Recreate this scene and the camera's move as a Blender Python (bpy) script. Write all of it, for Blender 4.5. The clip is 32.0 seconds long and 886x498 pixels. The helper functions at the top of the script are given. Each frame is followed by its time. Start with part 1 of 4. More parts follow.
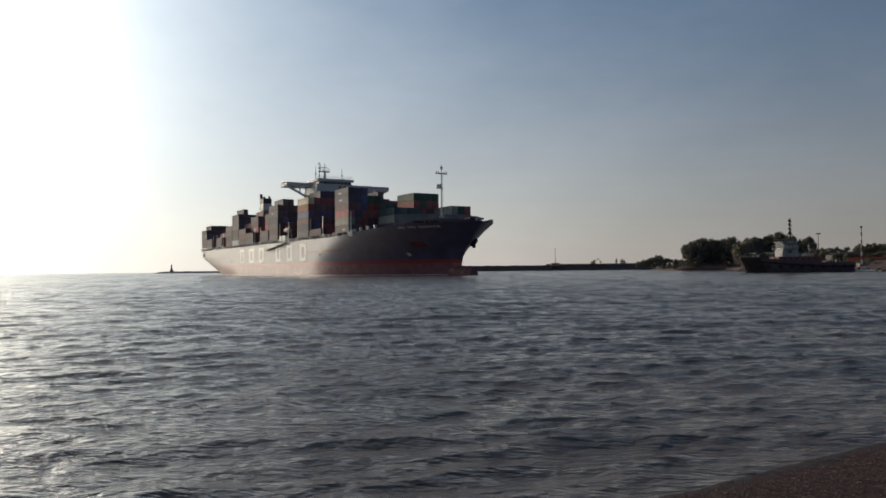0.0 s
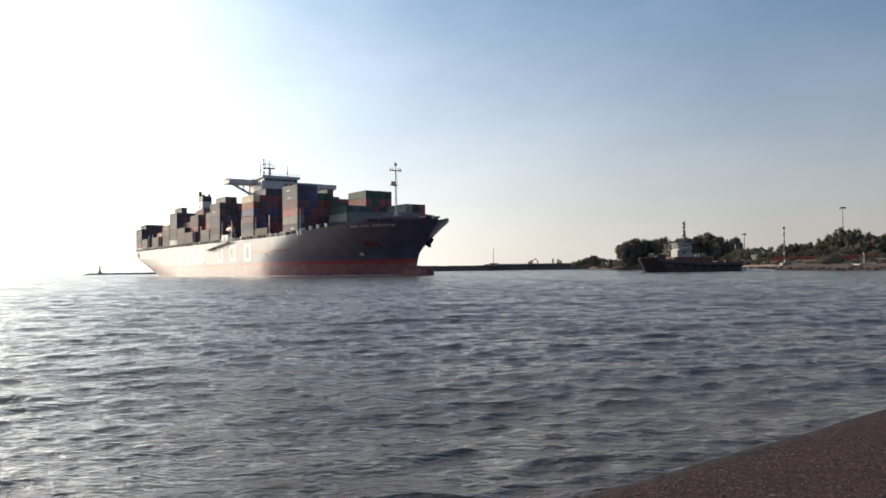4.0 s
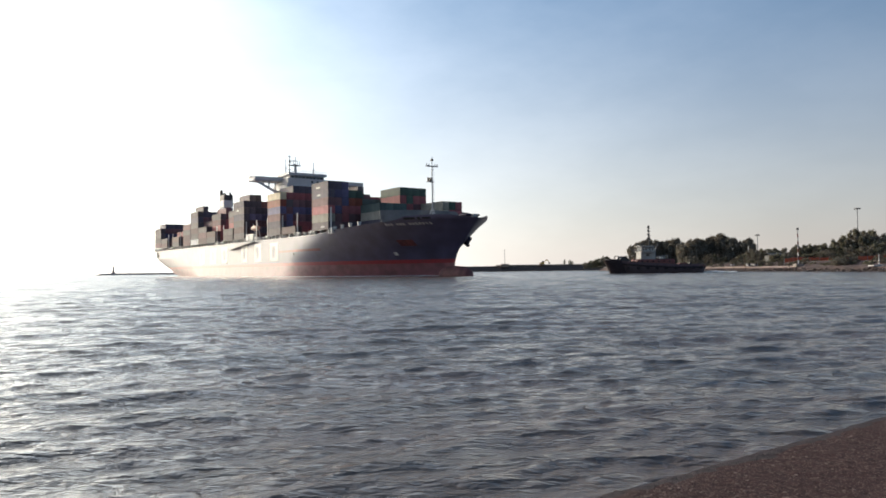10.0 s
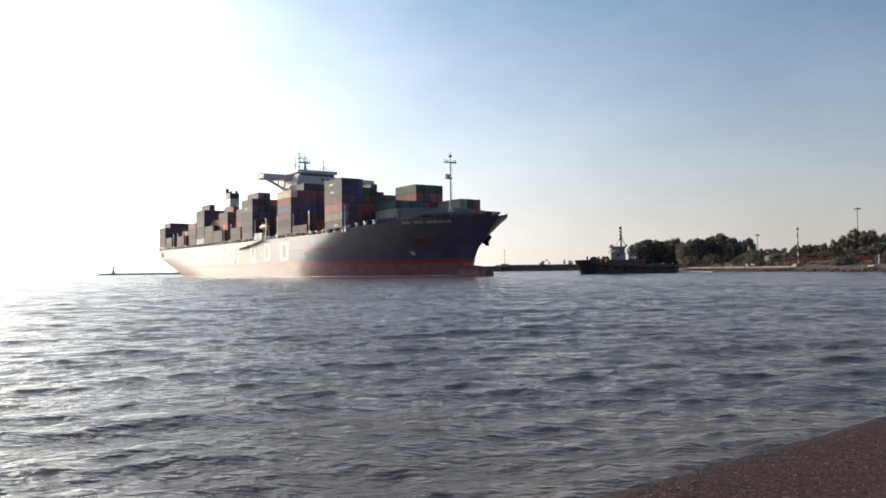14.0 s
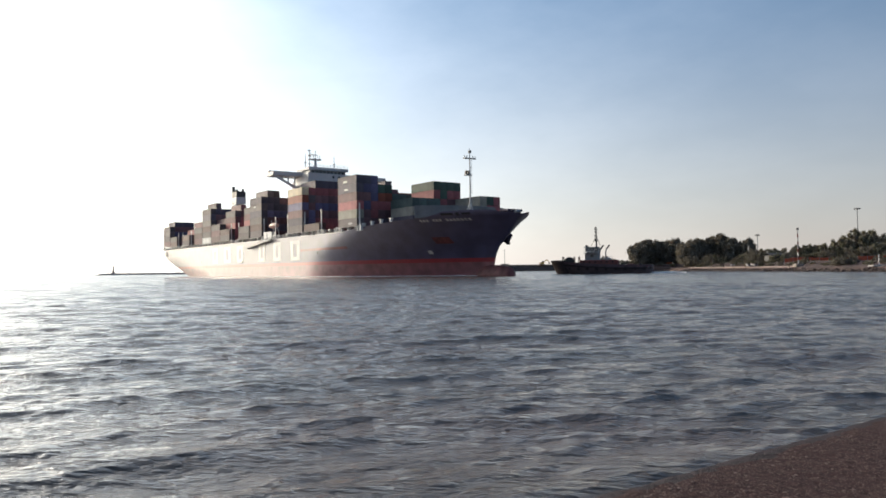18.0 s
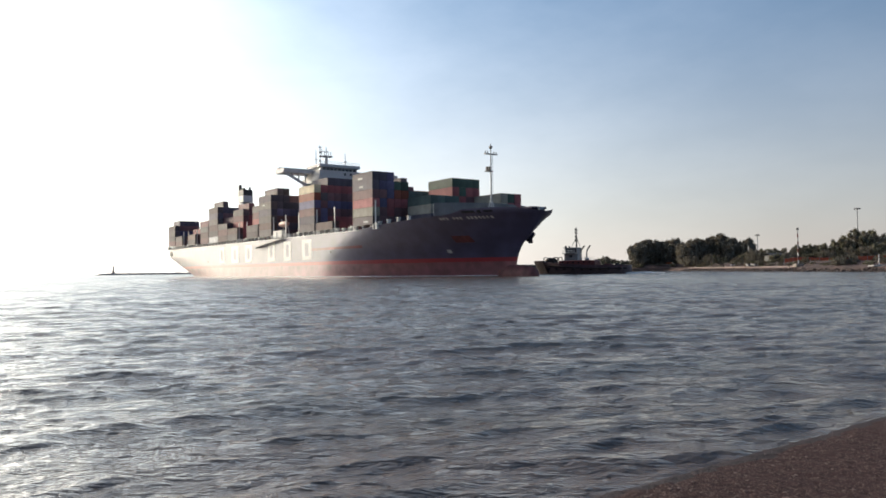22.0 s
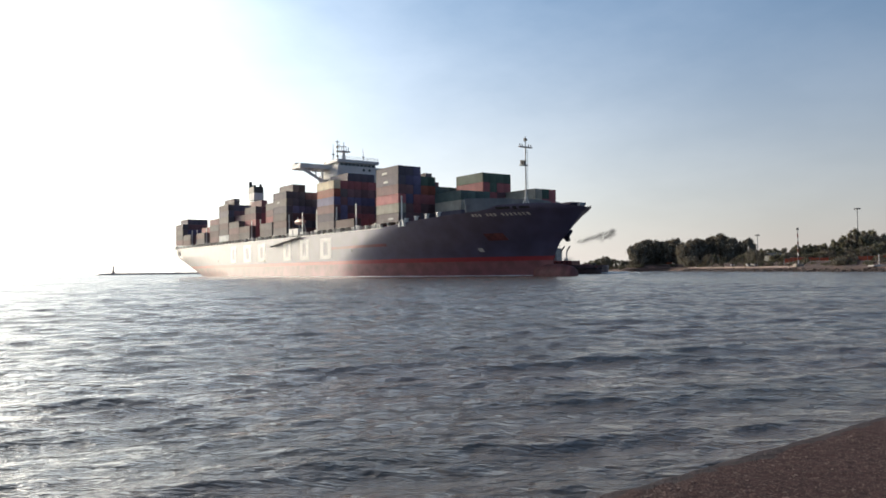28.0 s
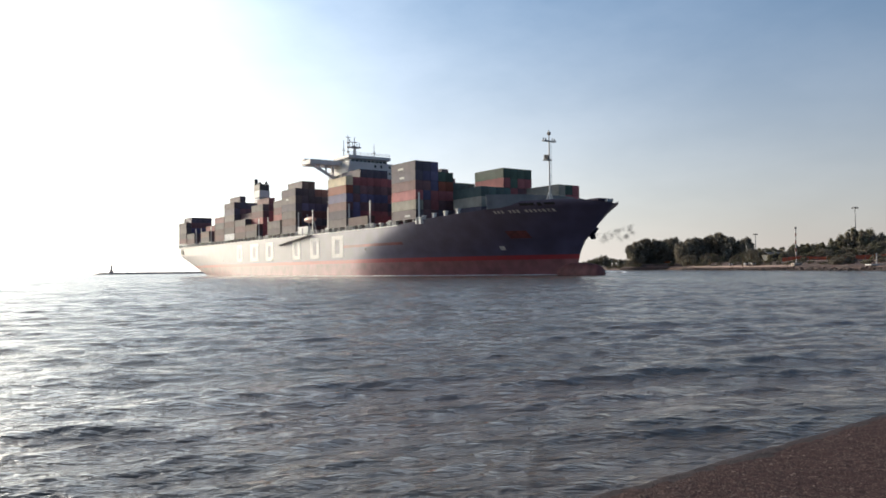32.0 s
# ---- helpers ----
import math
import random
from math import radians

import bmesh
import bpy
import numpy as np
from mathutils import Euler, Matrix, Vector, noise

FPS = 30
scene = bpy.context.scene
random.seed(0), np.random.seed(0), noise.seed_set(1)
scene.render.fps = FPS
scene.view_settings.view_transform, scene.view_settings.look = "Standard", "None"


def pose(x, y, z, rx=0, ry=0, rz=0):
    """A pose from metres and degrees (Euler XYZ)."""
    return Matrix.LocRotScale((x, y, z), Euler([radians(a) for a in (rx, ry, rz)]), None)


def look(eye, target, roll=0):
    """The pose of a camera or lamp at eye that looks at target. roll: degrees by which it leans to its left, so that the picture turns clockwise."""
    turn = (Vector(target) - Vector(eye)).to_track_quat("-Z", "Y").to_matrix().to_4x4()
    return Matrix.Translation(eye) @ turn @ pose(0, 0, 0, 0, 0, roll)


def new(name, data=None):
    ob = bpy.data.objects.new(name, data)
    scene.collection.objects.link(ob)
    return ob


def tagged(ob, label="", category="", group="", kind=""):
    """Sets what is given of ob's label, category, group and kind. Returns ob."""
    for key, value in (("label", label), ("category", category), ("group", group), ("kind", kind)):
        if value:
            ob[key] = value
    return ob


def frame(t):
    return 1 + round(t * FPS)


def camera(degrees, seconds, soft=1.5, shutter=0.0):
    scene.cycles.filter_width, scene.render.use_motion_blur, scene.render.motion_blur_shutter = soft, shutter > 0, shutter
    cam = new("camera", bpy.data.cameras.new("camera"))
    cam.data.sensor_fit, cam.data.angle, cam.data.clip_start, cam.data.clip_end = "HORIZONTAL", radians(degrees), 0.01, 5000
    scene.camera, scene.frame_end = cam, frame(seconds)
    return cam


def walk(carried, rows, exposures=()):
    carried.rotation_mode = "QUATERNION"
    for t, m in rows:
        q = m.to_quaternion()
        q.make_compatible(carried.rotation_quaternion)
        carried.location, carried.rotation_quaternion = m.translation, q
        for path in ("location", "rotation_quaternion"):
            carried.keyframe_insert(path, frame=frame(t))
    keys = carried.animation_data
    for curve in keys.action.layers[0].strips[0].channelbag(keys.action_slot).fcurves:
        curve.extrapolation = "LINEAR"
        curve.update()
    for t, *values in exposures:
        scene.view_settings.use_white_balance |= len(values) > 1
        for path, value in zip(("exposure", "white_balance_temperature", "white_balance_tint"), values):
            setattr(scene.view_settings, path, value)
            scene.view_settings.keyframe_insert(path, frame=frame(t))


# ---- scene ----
# ---- camera and its walk ----
EYE_Z = 1.885
cam = camera(62.0, 32.0, soft=1.7)


def aim(yaw, up, lean):
    """Camera pose: yaw to the right, up above level, lean to its right, in degrees."""
    return pose(0, 0, EYE_Z, 90 + up, 0, -yaw) @ pose(0, 0, 0, 0, 0, -lean)


CAMERA_ROWS = [
    (0.0, -3.875, 1.598, 0.58), (0.5, -3.849, 1.621, 0.64), (1.0, -3.792, 1.65, 0.64), (1.5, -3.778, 1.655, 0.70),
    (2.0, -3.766, 1.63, 0.70), (2.5, -3.288, 1.594, 0.74), (3.0, -1.735, 1.575, 0.985), (3.5, -0.061, 1.548, 1.045),
    (4.5, 1.25, 1.62, 0.5), (5.5, 1.127, 1.776, 0.10), (6.0, 0.681, 1.855, 0.235), (6.5, 0.595, 1.89, 0.25), (7.0, 0.423, 1.90, 0.545),
    (7.5, 0.244, 1.821, 0.71), (8.0, 0.111, 1.76, 0.702), (8.5, 0.055, 1.70, 0.708), (9.0, 0.023, 1.65, 0.725),
    (9.5, 0.0, 1.64, 0.715), (11.0, 0.0, 1.638, 0.71), (29.0, 0.0, 1.638, 0.70), (29.5, 0.0, 1.605, 0.62), (30.0, 0.006, 1.588, 0.64),
    (30.5, 0.031, 1.556, 0.69), (31.0, 0.039, 1.555, 0.755), (31.5, 0.051, 1.573, 0.715), (32.0, 0.132, 1.58, 0.74)]
walk(cam, [(t, aim(a, b, c)) for t, a, b, c in CAMERA_ROWS],
     exposures=[(0, -1.05, 6500, 10), (1.0, -0.36, 6500, 10), (2.0, -0.29, 6500, 10), (3.0, -0.22, 6500, 10), (5.0, -0.03, 6500, 10), (7.0, 0.02, 6500, 10), (32, 0.0, 6500, 10)])

# ---- world, sun ----
SUN_AZ, SUN_EL = 50.0, 20.0          # degrees left of the view axis, above the horizon
world = bpy.data.worlds.new("world")
scene.world = world
world.use_nodes = True
wn = world.node_tree
sky = wn.nodes.new("ShaderNodeTexSky")
sky.sky_type, sky.sun_disc = "NISHITA", False
sky.sun_elevation, sky.sun_rotation = radians(SUN_EL), radians(-SUN_AZ)
sky.air_density, sky.dust_density, sky.ozone_density = 1.0, 1.0, 1.0
sun_dir = Vector((-math.sin(radians(SUN_AZ)) * math.cos(radians(SUN_EL)), math.cos(radians(SUN_AZ)) * math.cos(radians(SUN_EL)), math.sin(radians(SUN_EL))))


def sky_math(operation, a, b=None, clamp=False):
    node = wn.nodes.new("ShaderNodeMath")
    node.operation, node.use_clamp = operation, clamp
    for k, v in enumerate((a, b)):
        if v is None:
            continue
        if isinstance(v, (int, float)):
            node.inputs[k].default_value = v
        else:
            wn.links.new(v, node.inputs[k])
    return node.outputs[0]


def sky_mix(blend, fac, a, b):
    node = wn.nodes.new("ShaderNodeMix")
    node.data_type, node.blend_type, node.clamp_factor = "RGBA", blend, False
    for k, v in ((0, fac), (6, a), (7, b)):
        if isinstance(v, (int, float, tuple)):
            node.inputs[k].default_value = v
        else:
            wn.links.new(v, node.inputs[k])
    return node.outputs[2]


tc, sep, dot = (wn.nodes.new("ShaderNode" + k) for k in ("TexCoord", "SeparateXYZ", "VectorMath"))
wn.links.new(tc.outputs["Generated"], sep.inputs[0])
dot.operation = "DOT_PRODUCT"
dot.inputs[1].default_value = sun_dir
wn.links.new(tc.outputs["Generated"], dot.inputs[0])
# white aureole of the hazy air round the sun, and two layers of pale sea haze thickening towards the horizon
toward = sky_math("MAXIMUM", dot.outputs["Value"], 0.0)
up = sky_math("MAXIMUM", sep.outputs["Z"], 0.0)
deep = sky_math("SUBTRACT", 1.0, sky_math("DIVIDE", up, 0.38), True)
near_sun = sky_math("MULTIPLY", sky_math("POWER", sky_math("SUBTRACT", 1.0, sky_math("DIVIDE", up, 0.40), True), 1.5), sky_math("POWER", toward, 1.8))
cirrus, streak = wn.nodes.new("ShaderNodeTexNoise"), wn.nodes.new("ShaderNodeMapping")
streak.inputs["Rotation"].default_value, streak.inputs["Scale"].default_value = (0.2, 0.35, 0.5), (2.2, 1.2, 5.0)
cirrus.inputs["Scale"].default_value, cirrus.inputs["Detail"].default_value, cirrus.inputs["Roughness"].default_value = 1.9, 6, 0.58
wn.links.new(tc.outputs["Generated"], streak.inputs[0]), wn.links.new(streak.outputs[0], cirrus.inputs["Vector"])
wisps = sky_math("MULTIPLY", sky_math("SUBTRACT", cirrus.outputs["Fac"], 0.40, True), sky_math("ADD", sky_math("MULTIPLY", toward, 3.0), 0.3))
clear = sky_mix("MULTIPLY", 1.0, sky.outputs[0], (0.39, 0.65, 0.83, 1))
clear = sky_mix("ADD", 0.3, clear, (1.0, 0.98, 0.96, 1))
lit = sky_mix("MIX", sky_math("MULTIPLY", sky_math("POWER", deep, 1.4), 0.86), clear, (4.38, 3.82, 3.62, 1))
lit = sky_mix("ADD", sky_math("MULTIPLY", sky_math("POWER", toward, 4.0), 5.4), lit, (1.0, 0.99, 0.97, 1))
lit = sky_mix("ADD", sky_math("MULTIPLY", sky_math("POWER", toward, 16.0), 16.0), lit, (1.0, 0.94, 0.85, 1))
lit = sky_mix("ADD", sky_math("MULTIPLY", sky_math("POWER", toward, 60.0), 105.0), lit, (1.0, 0.91, 0.78, 1))
lit = sky_mix("ADD", sky_math("MULTIPLY", sky_math("MULTIPLY", sky_math("POWER", toward, 46.0), sky_math("POWER", deep, 2.5)), 320.0), lit, (1.0, 0.80, 0.53, 1))
lit = sky_mix("ADD", wisps, lit, (1.0, 0.98, 0.97, 1))
lit = sky_mix("ADD", sky_math("MULTIPLY", near_sun, 8.6), lit, (1.0, 0.93, 0.83, 1))
wn.links.new(lit, wn.nodes["Background"].inputs[0])
wn.nodes["Background"].inputs[1].default_value = 0.132
sun = new("sun", bpy.data.lights.new("sun", "SUN"))
sun.data.energy, sun.data.angle, sun.data.color = 3.6, radians(0.53), (1.0, 0.80, 0.58)
sun.matrix_world = look(sun_dir * 300, (0, 0, 0))


# ---- materials ----
def material(name, colour, rough=0.6, metal=0.0, vary=0.15, scale=1.0, bump=0.0, bump_scale=8.0, second=None, spec=0.5, coords="Object", random_tone=0.0, ior=1.5, speck=None):
    m = bpy.data.materials.new(name)
    m.use_nodes = True
    n, l = m.node_tree.nodes, m.node_tree.links
    b = n["Principled BSDF"]
    b.inputs["Roughness"].default_value, b.inputs["Metallic"].default_value = rough, metal
    b.inputs["Specular IOR Level"].default_value = spec
    b.inputs["IOR"].default_value = ior
    tc = n.new("ShaderNodeTexCoord")
    big = n.new("ShaderNodeTexNoise")
    big.inputs["Scale"].default_value, big.inputs["Detail"].default_value = scale, 6
    l.new(tc.outputs[coords], big.inputs["Vector"])
    ramp = n.new("ShaderNodeMapRange")
    ramp.inputs[1].default_value, ramp.inputs[2].default_value = 0.3, 0.7
    l.new(big.outputs["Fac"], ramp.inputs[0])
    mix = n.new("ShaderNodeMix")
    mix.data_type = "RGBA"
    dark = [c * (1 - vary) for c in colour] if second is None else second
    mix.inputs[6].default_value, mix.inputs[7].default_value = (*dark, 1), (*[min(1, c * (1 + vary * 0.6)) for c in colour], 1)
    l.new(ramp.outputs[0], mix.inputs[0])
    out = mix.outputs[2]
    if random_tone:
        oi, hsv, mr = n.new("ShaderNodeObjectInfo"), n.new("ShaderNodeHueSaturation"), n.new("ShaderNodeMapRange")
        mr.inputs[3].default_value, mr.inputs[4].default_value = 1 - random_tone, 1 + random_tone
        l.new(oi.outputs["Random"], mr.inputs[0])
        l.new(mr.outputs[0], hsv.inputs["Value"])
        l.new(out, hsv.inputs["Color"])
        out = hsv.outputs[0]
    if speck:
        grain, cut, dots = n.new("ShaderNodeTexNoise"), n.new("ShaderNodeMapRange"), n.new("ShaderNodeMix")
        grain.inputs["Scale"].default_value, grain.inputs["Detail"].default_value = speck[0], 2
        cut.inputs[1].default_value, cut.inputs[2].default_value = speck[2], speck[2] + 0.08
        dots.data_type = "RGBA"
        dots.inputs[7].default_value = (*speck[1], 1)
        l.new(tc.outputs[coords], grain.inputs["Vector"]), l.new(grain.outputs["Fac"], cut.inputs[0])
        l.new(cut.outputs[0], dots.inputs[0]), l.new(out, dots.inputs[6])
        out = dots.outputs[2]
    l.new(out, b.inputs["Base Color"])
    if bump:
        fine, bp = n.new("ShaderNodeTexNoise"), n.new("ShaderNodeBump")
        fine.inputs["Scale"].default_value, fine.inputs["Detail"].default_value = bump_scale, 8
        l.new(tc.outputs[coords], fine.inputs["Vector"])
        bp.inputs["Strength"].default_value, bp.inputs["Distance"].default_value = 1.0, bump
        l.new(fine.outputs["Fac"], bp.inputs["Height"])
        l.new(bp.outputs[0], b.inputs["Normal"])
    return m


def water_material():
    m = bpy.data.materials.new("sea_water")
    m.use_nodes = True
    n, l = m.node_tree.nodes, m.node_tree.links
    b = n["Principled BSDF"]
    b.inputs["IOR"].default_value, b.inputs["Specular IOR Level"].default_value = 1.37, 0.5
    tc = n.new("ShaderNodeTexCoord")
    last = None
    # wavelets down to cat's paws, each layer longer across the wind than along it
    for scale, dist, stretch, turn in ((0.42, 0.12, 2.0, 17), (1.25, 0.09, 2.2, 14), (3.0, 0.055, 2.4, 20), (6.5, 0.030, 2.6, 8), (14.0, 0.011, 2.4, 18), (30.0, 0.003, 1.8, 2)):
        mp, tx, bp = n.new("ShaderNodeMapping"), n.new("ShaderNodeTexNoise"), n.new("ShaderNodeBump")
        mp.inputs["Rotation"].default_value = (0, 0, radians(turn))
        mp.inputs["Scale"].default_value = (1, stretch, 1)
        tx.inputs["Scale"].default_value, tx.inputs["Detail"].default_value, tx.inputs["Distortion"].default_value = scale, 2, 0.35
        bp.inputs["Distance"].default_value = dist
        l.new(tc.outputs["Object"], mp.inputs[0]), l.new(mp.outputs[0], tx.inputs["Vector"]), l.new(tx.outputs["Fac"], bp.inputs["Height"])
        if last:
            l.new(last.outputs[0], bp.inputs["Normal"])
        last = bp
    l.new(last.outputs[0], b.inputs["Normal"])
    # gusts roughen the surface in wide streaks, and the silt drifts in paler and greener clouds
    gust, gmap, span, silt, tint = (n.new("ShaderNode" + k) for k in ("TexNoise", "Mapping", "MapRange", "TexNoise", "Mix"))
    gmap.inputs["Scale"].default_value = (1, 2.6, 1)
    gust.inputs["Scale"].default_value, gust.inputs["Detail"].default_value = 0.045, 6
    span.inputs[1].default_value, span.inputs[2].default_value, span.inputs[3].default_value, span.inputs[4].default_value = 0.38, 0.62, 0.035, 0.10
    l.new(tc.outputs["Object"], gmap.inputs[0]), l.new(gmap.outputs[0], gust.inputs["Vector"]), l.new(gust.outputs["Fac"], span.inputs[0])
    # the open channel lies rougher than the water in the lee of the pier
    off, lee, total = (n.new("ShaderNode" + k) for k in ("VectorMath", "MapRange", "Math"))
    off.operation = "LENGTH"
    lee.inputs[1].default_value, lee.inputs[2].default_value, lee.inputs[3].default_value, lee.inputs[4].default_value = 70, 420, 0.0, 0.14
    l.new(tc.outputs["Object"], off.inputs[0]), l.new(off.outputs["Value"], lee.inputs[0])
    l.new(span.outputs[0], total.inputs[0]), l.new(lee.outputs[0], total.inputs[1]), l.new(total.outputs[0], b.inputs["Roughness"])
    silt.inputs["Scale"].default_value, silt.inputs["Detail"].default_value = 0.12, 4
    tint.data_type = "RGBA"
    tint.inputs[6].default_value, tint.inputs[7].default_value = (0.130, 0.092, 0.079, 1), (0.088, 0.090, 0.077, 1)
    l.new(gmap.outputs[0], silt.inputs["Vector"]), l.new(silt.outputs["Fac"], tint.inputs[0]), l.new(tint.outputs[2], b.inputs["Base Color"])
    return m


WATER = water_material()
HULL_BLUE = material("navy_hull_paint", (0.08, 0.07, 0.13), rough=0.36, vary=0.3, scale=0.25, ior=1.85)
HULL_RED = material("red_antifouling_paint", (0.29, 0.11, 0.115), rough=0.38, vary=0.4, scale=0.35, ior=1.85)
BOOT_RED = material("bright_red_boot_stripe", (0.36, 0.025, 0.03), rough=0.37, ior=1.85)
FAINT_RED = material("faint_red_line", (0.19, 0.03, 0.04), rough=0.36, vary=0.6, scale=0.12, ior=1.7)
BULB_RED = material("dull_red_bulb_paint", (0.18, 0.062, 0.06), rough=0.65, vary=0.35, scale=0.5)
WHITE = material("white_ship_paint", (0.50, 0.49, 0.485), rough=0.45, vary=0.1, scale=0.3)
BREAKWATER = material("weathered_grey_steel", (0.17, 0.165, 0.165), rough=0.6, vary=0.35, scale=0.25)
RUST_RED = material("rust_red_steel", (0.16, 0.05, 0.05), rough=0.7, vary=0.5, scale=0.8)
PALE_ORANGE = material("faded_orange_boat_paint", (0.55, 0.33, 0.27), rough=0.5)
NAVY_DULL = material("dull_navy_paint", (0.03, 0.026, 0.05), rough=0.7, spec=0.2)
NAME_PAINT = material("dulled_name_paint", (0.42, 0.41, 0.41), rough=0.5)
LETTER = material("white_letter_paint", (0.62, 0.60, 0.57), rough=0.3, ior=1.7)
STEEL_GREY = material("grey_deck_steel", (0.22, 0.23, 0.24), rough=0.55, vary=0.2)
PALE_STEEL = material("pale_galvanised_steel", (0.68, 0.67, 0.64), rough=0.5)
BLACK = material("black_paint", (0.03, 0.029, 0.03), rough=0.5)
GLASS_DARK = material("dark_window_glass", (0.02, 0.025, 0.03), rough=0.08)
RUBBER = material("black_rubber_fender", (0.045, 0.034, 0.038), rough=0.8, spec=0.2)
BOX_COLOURS = {
    "red": (0.336, 0.118, 0.123), "blue": (0.129, 0.118, 0.202), "grey": (0.129, 0.11, 0.116), "orange": (0.302, 0.101, 0.067), "green": (0.073, 0.112, 0.09), "slate": (0.112, 0.101, 0.129),
    "cream": (0.36, 0.335, 0.28), "ivory": (0.74, 0.64, 0.44), "teal": (0.101, 0.14, 0.134), "brown": (0.19, 0.106, 0.112), "white": (0.66, 0.66, 0.64), "pink": (0.14, 0.092, 0.09)}
BOX_MATS = {k: material(k + "_container_paint", c, rough=0.62, vary=0.25, scale=0.4, random_tone=0.25, spec=0.22) for k, c in BOX_COLOURS.items()}
CONCRETE = material("pier_concrete", (0.050, 0.028, 0.0255), spec=0.15, rough=0.9, vary=0.6, scale=40.0, bump=0.011, bump_scale=110, speck=(150.0, (0.16, 0.112, 0.10), 0.575))
BLOCK = material("pale_concrete", (0.30, 0.27, 0.24), rough=0.9, vary=0.3, scale=1.2)
ROCK = material("shore_rock", (0.085, 0.064, 0.056), rough=0.9, vary=0.5, scale=0.8, bump=0.1, bump_scale=3)
DARK_LIP = material("dark_concrete_lip", (0.030, 0.021, 0.022), spec=0.25, rough=0.75, vary=0.7, scale=30.0, bump=0.012, bump_scale=90)
GRIT = material("pale_pier_grit", (0.20, 0.145, 0.125), rough=0.9, second=(0.05, 0.035, 0.03), scale=9.0)
SAND = material("dry_sand", (0.34, 0.25, 0.20), rough=0.95, vary=0.3, scale=0.2)
EARTH = material("scrub_earth", (0.085, 0.047, 0.040), rough=0.95, second=(0.036, 0.026, 0.020), scale=0.35, bump=0.15, bump_scale=1.5)
RUST = material("rusty_steel", (0.22, 0.15, 0.10), rough=0.8, vary=0.3, scale=2.0)
# mole wall and far stone are lightened: distance haze painted into their colour
MOLE_WALL = material("mole_masonry", (0.34, 0.26, 0.205), rough=0.9, vary=0.3, scale=0.5)
HAZED_STONE = material("hazed_far_stone", (0.42, 0.35, 0.31), rough=0.9, vary=0.35, scale=0.3)
SHED_GREY = material("dull_shed_sheet", (0.06, 0.064, 0.064), rough=0.7, vary=0.3, scale=0.7)
BARK = material("grey_bark", (0.10, 0.08, 0.06), rough=0.9)


def leaf_material(name, colour, through_colour):
    m = material(name, colour, rough=0.85, vary=0.4, scale=3.0, coords="Object", random_tone=0.2, spec=0.15)
    n, l = m.node_tree.nodes, m.node_tree.links
    tr, mx = n.new("ShaderNodeBsdfTranslucent"), n.new("ShaderNodeMixShader")
    tr.inputs[0].default_value, mx.inputs[0].default_value = (*through_colour, 1), 0.24
    l.new(n["Principled BSDF"].outputs[0], mx.inputs[1]), l.new(tr.outputs[0], mx.inputs[2])
    l.new(mx.outputs[0], n["Material Output"].inputs[0])
    return m


LEAF = leaf_material("dark_leaves", (0.225, 0.202, 0.160), (0.25, 0.23, 0.18))
LEAF_LIGHT = leaf_material("olive_scrub_leaves", (0.20, 0.188, 0.13), (0.25, 0.235, 0.155))
TUG_GREY = material("weathered_tug_paint", (0.34, 0.345, 0.34), rough=0.5, vary=0.2, scale=0.6)
ORANGE_NET = material("orange_safety_net", (0.50, 0.10, 0.045), rough=0.7, vary=0.3, scale=0.8)
TUG_RED = material("red_tug_paint", (0.15, 0.034, 0.032), rough=0.5, vary=0.25, scale=0.8)
TUG_MAROON = material("maroon_bulwark_paint", (0.086, 0.050, 0.058), rough=0.5, vary=0.35, scale=0.7)
TUG_HULL = material("black_tug_hull", (0.080, 0.056, 0.062), rough=0.5, vary=0.3, scale=0.6)
YELLOW = material("yellow_machine_paint", (0.5, 0.30, 0.04), rough=0.5)
ORANGE_BOAT = material("orange_boat_paint", (0.55, 0.14, 0.04), rough=0.5)
FOAM = material("white_foam", (0.75, 0.77, 0.78), rough=0.8, vary=0.3, scale=1.5)


SMOKE = material("grey_soot", (0.075, 0.07, 0.07), rough=1.0, spec=0.0)


# ---- mesh helpers ----
def mesh_of(bm, mat, smooth=False):
    me = bpy.data.meshes.new("mesh")
    bmesh.ops.recalc_face_normals(bm, faces=bm.faces)
    bm.to_mesh(me)
    bm.free()
    for m in (mat if isinstance(mat, (list, tuple)) else [mat]):
        me.materials.append(m)
    if smooth:
        me.shade_smooth()
    return me


def part(name, bm, mat, parent, label="", smooth=False):
    ob = new(name, mesh_of(bm, mat, smooth) if isinstance(bm, bmesh.types.BMesh) else bm)
    ob.parent = parent
    return tagged(ob, label)


def thing(name, m, label, category, group="", kind=""):
    ob = new(name)
    ob.matrix_basis = m
    return tagged(ob, label, category, group, kind)


def box(bm, x0, x1, y0, y1, z0, z1, bevel=0.0):
    r = bmesh.ops.create_cube(bm, size=1.0, matrix=Matrix.LocRotScale(((x0 + x1) / 2, (y0 + y1) / 2, (z0 + z1) / 2), None, (x1 - x0, y1 - y0, z1 - z0)))
    if bevel:
        es = {e for v in r["verts"] for e in v.link_edges}
        bmesh.ops.bevel(bm, geom=list(es), offset=bevel, segments=1, affect="EDGES")


def boxed(*a, **k):
    bm = bmesh.new()
    box(bm, *a, **k)
    return bm


def rod(bm, a, b, r0, r1=None, n=8):
    a, b = Vector(a), Vector(b)
    d = b - a
    m = Matrix.Translation((a + b) / 2) @ d.to_track_quat("Z", "Y").to_matrix().to_4x4()
    bmesh.ops.create_cone(bm, cap_ends=True, segments=n, radius1=r0, radius2=r0 if r1 is None else r1, depth=d.length, matrix=m)


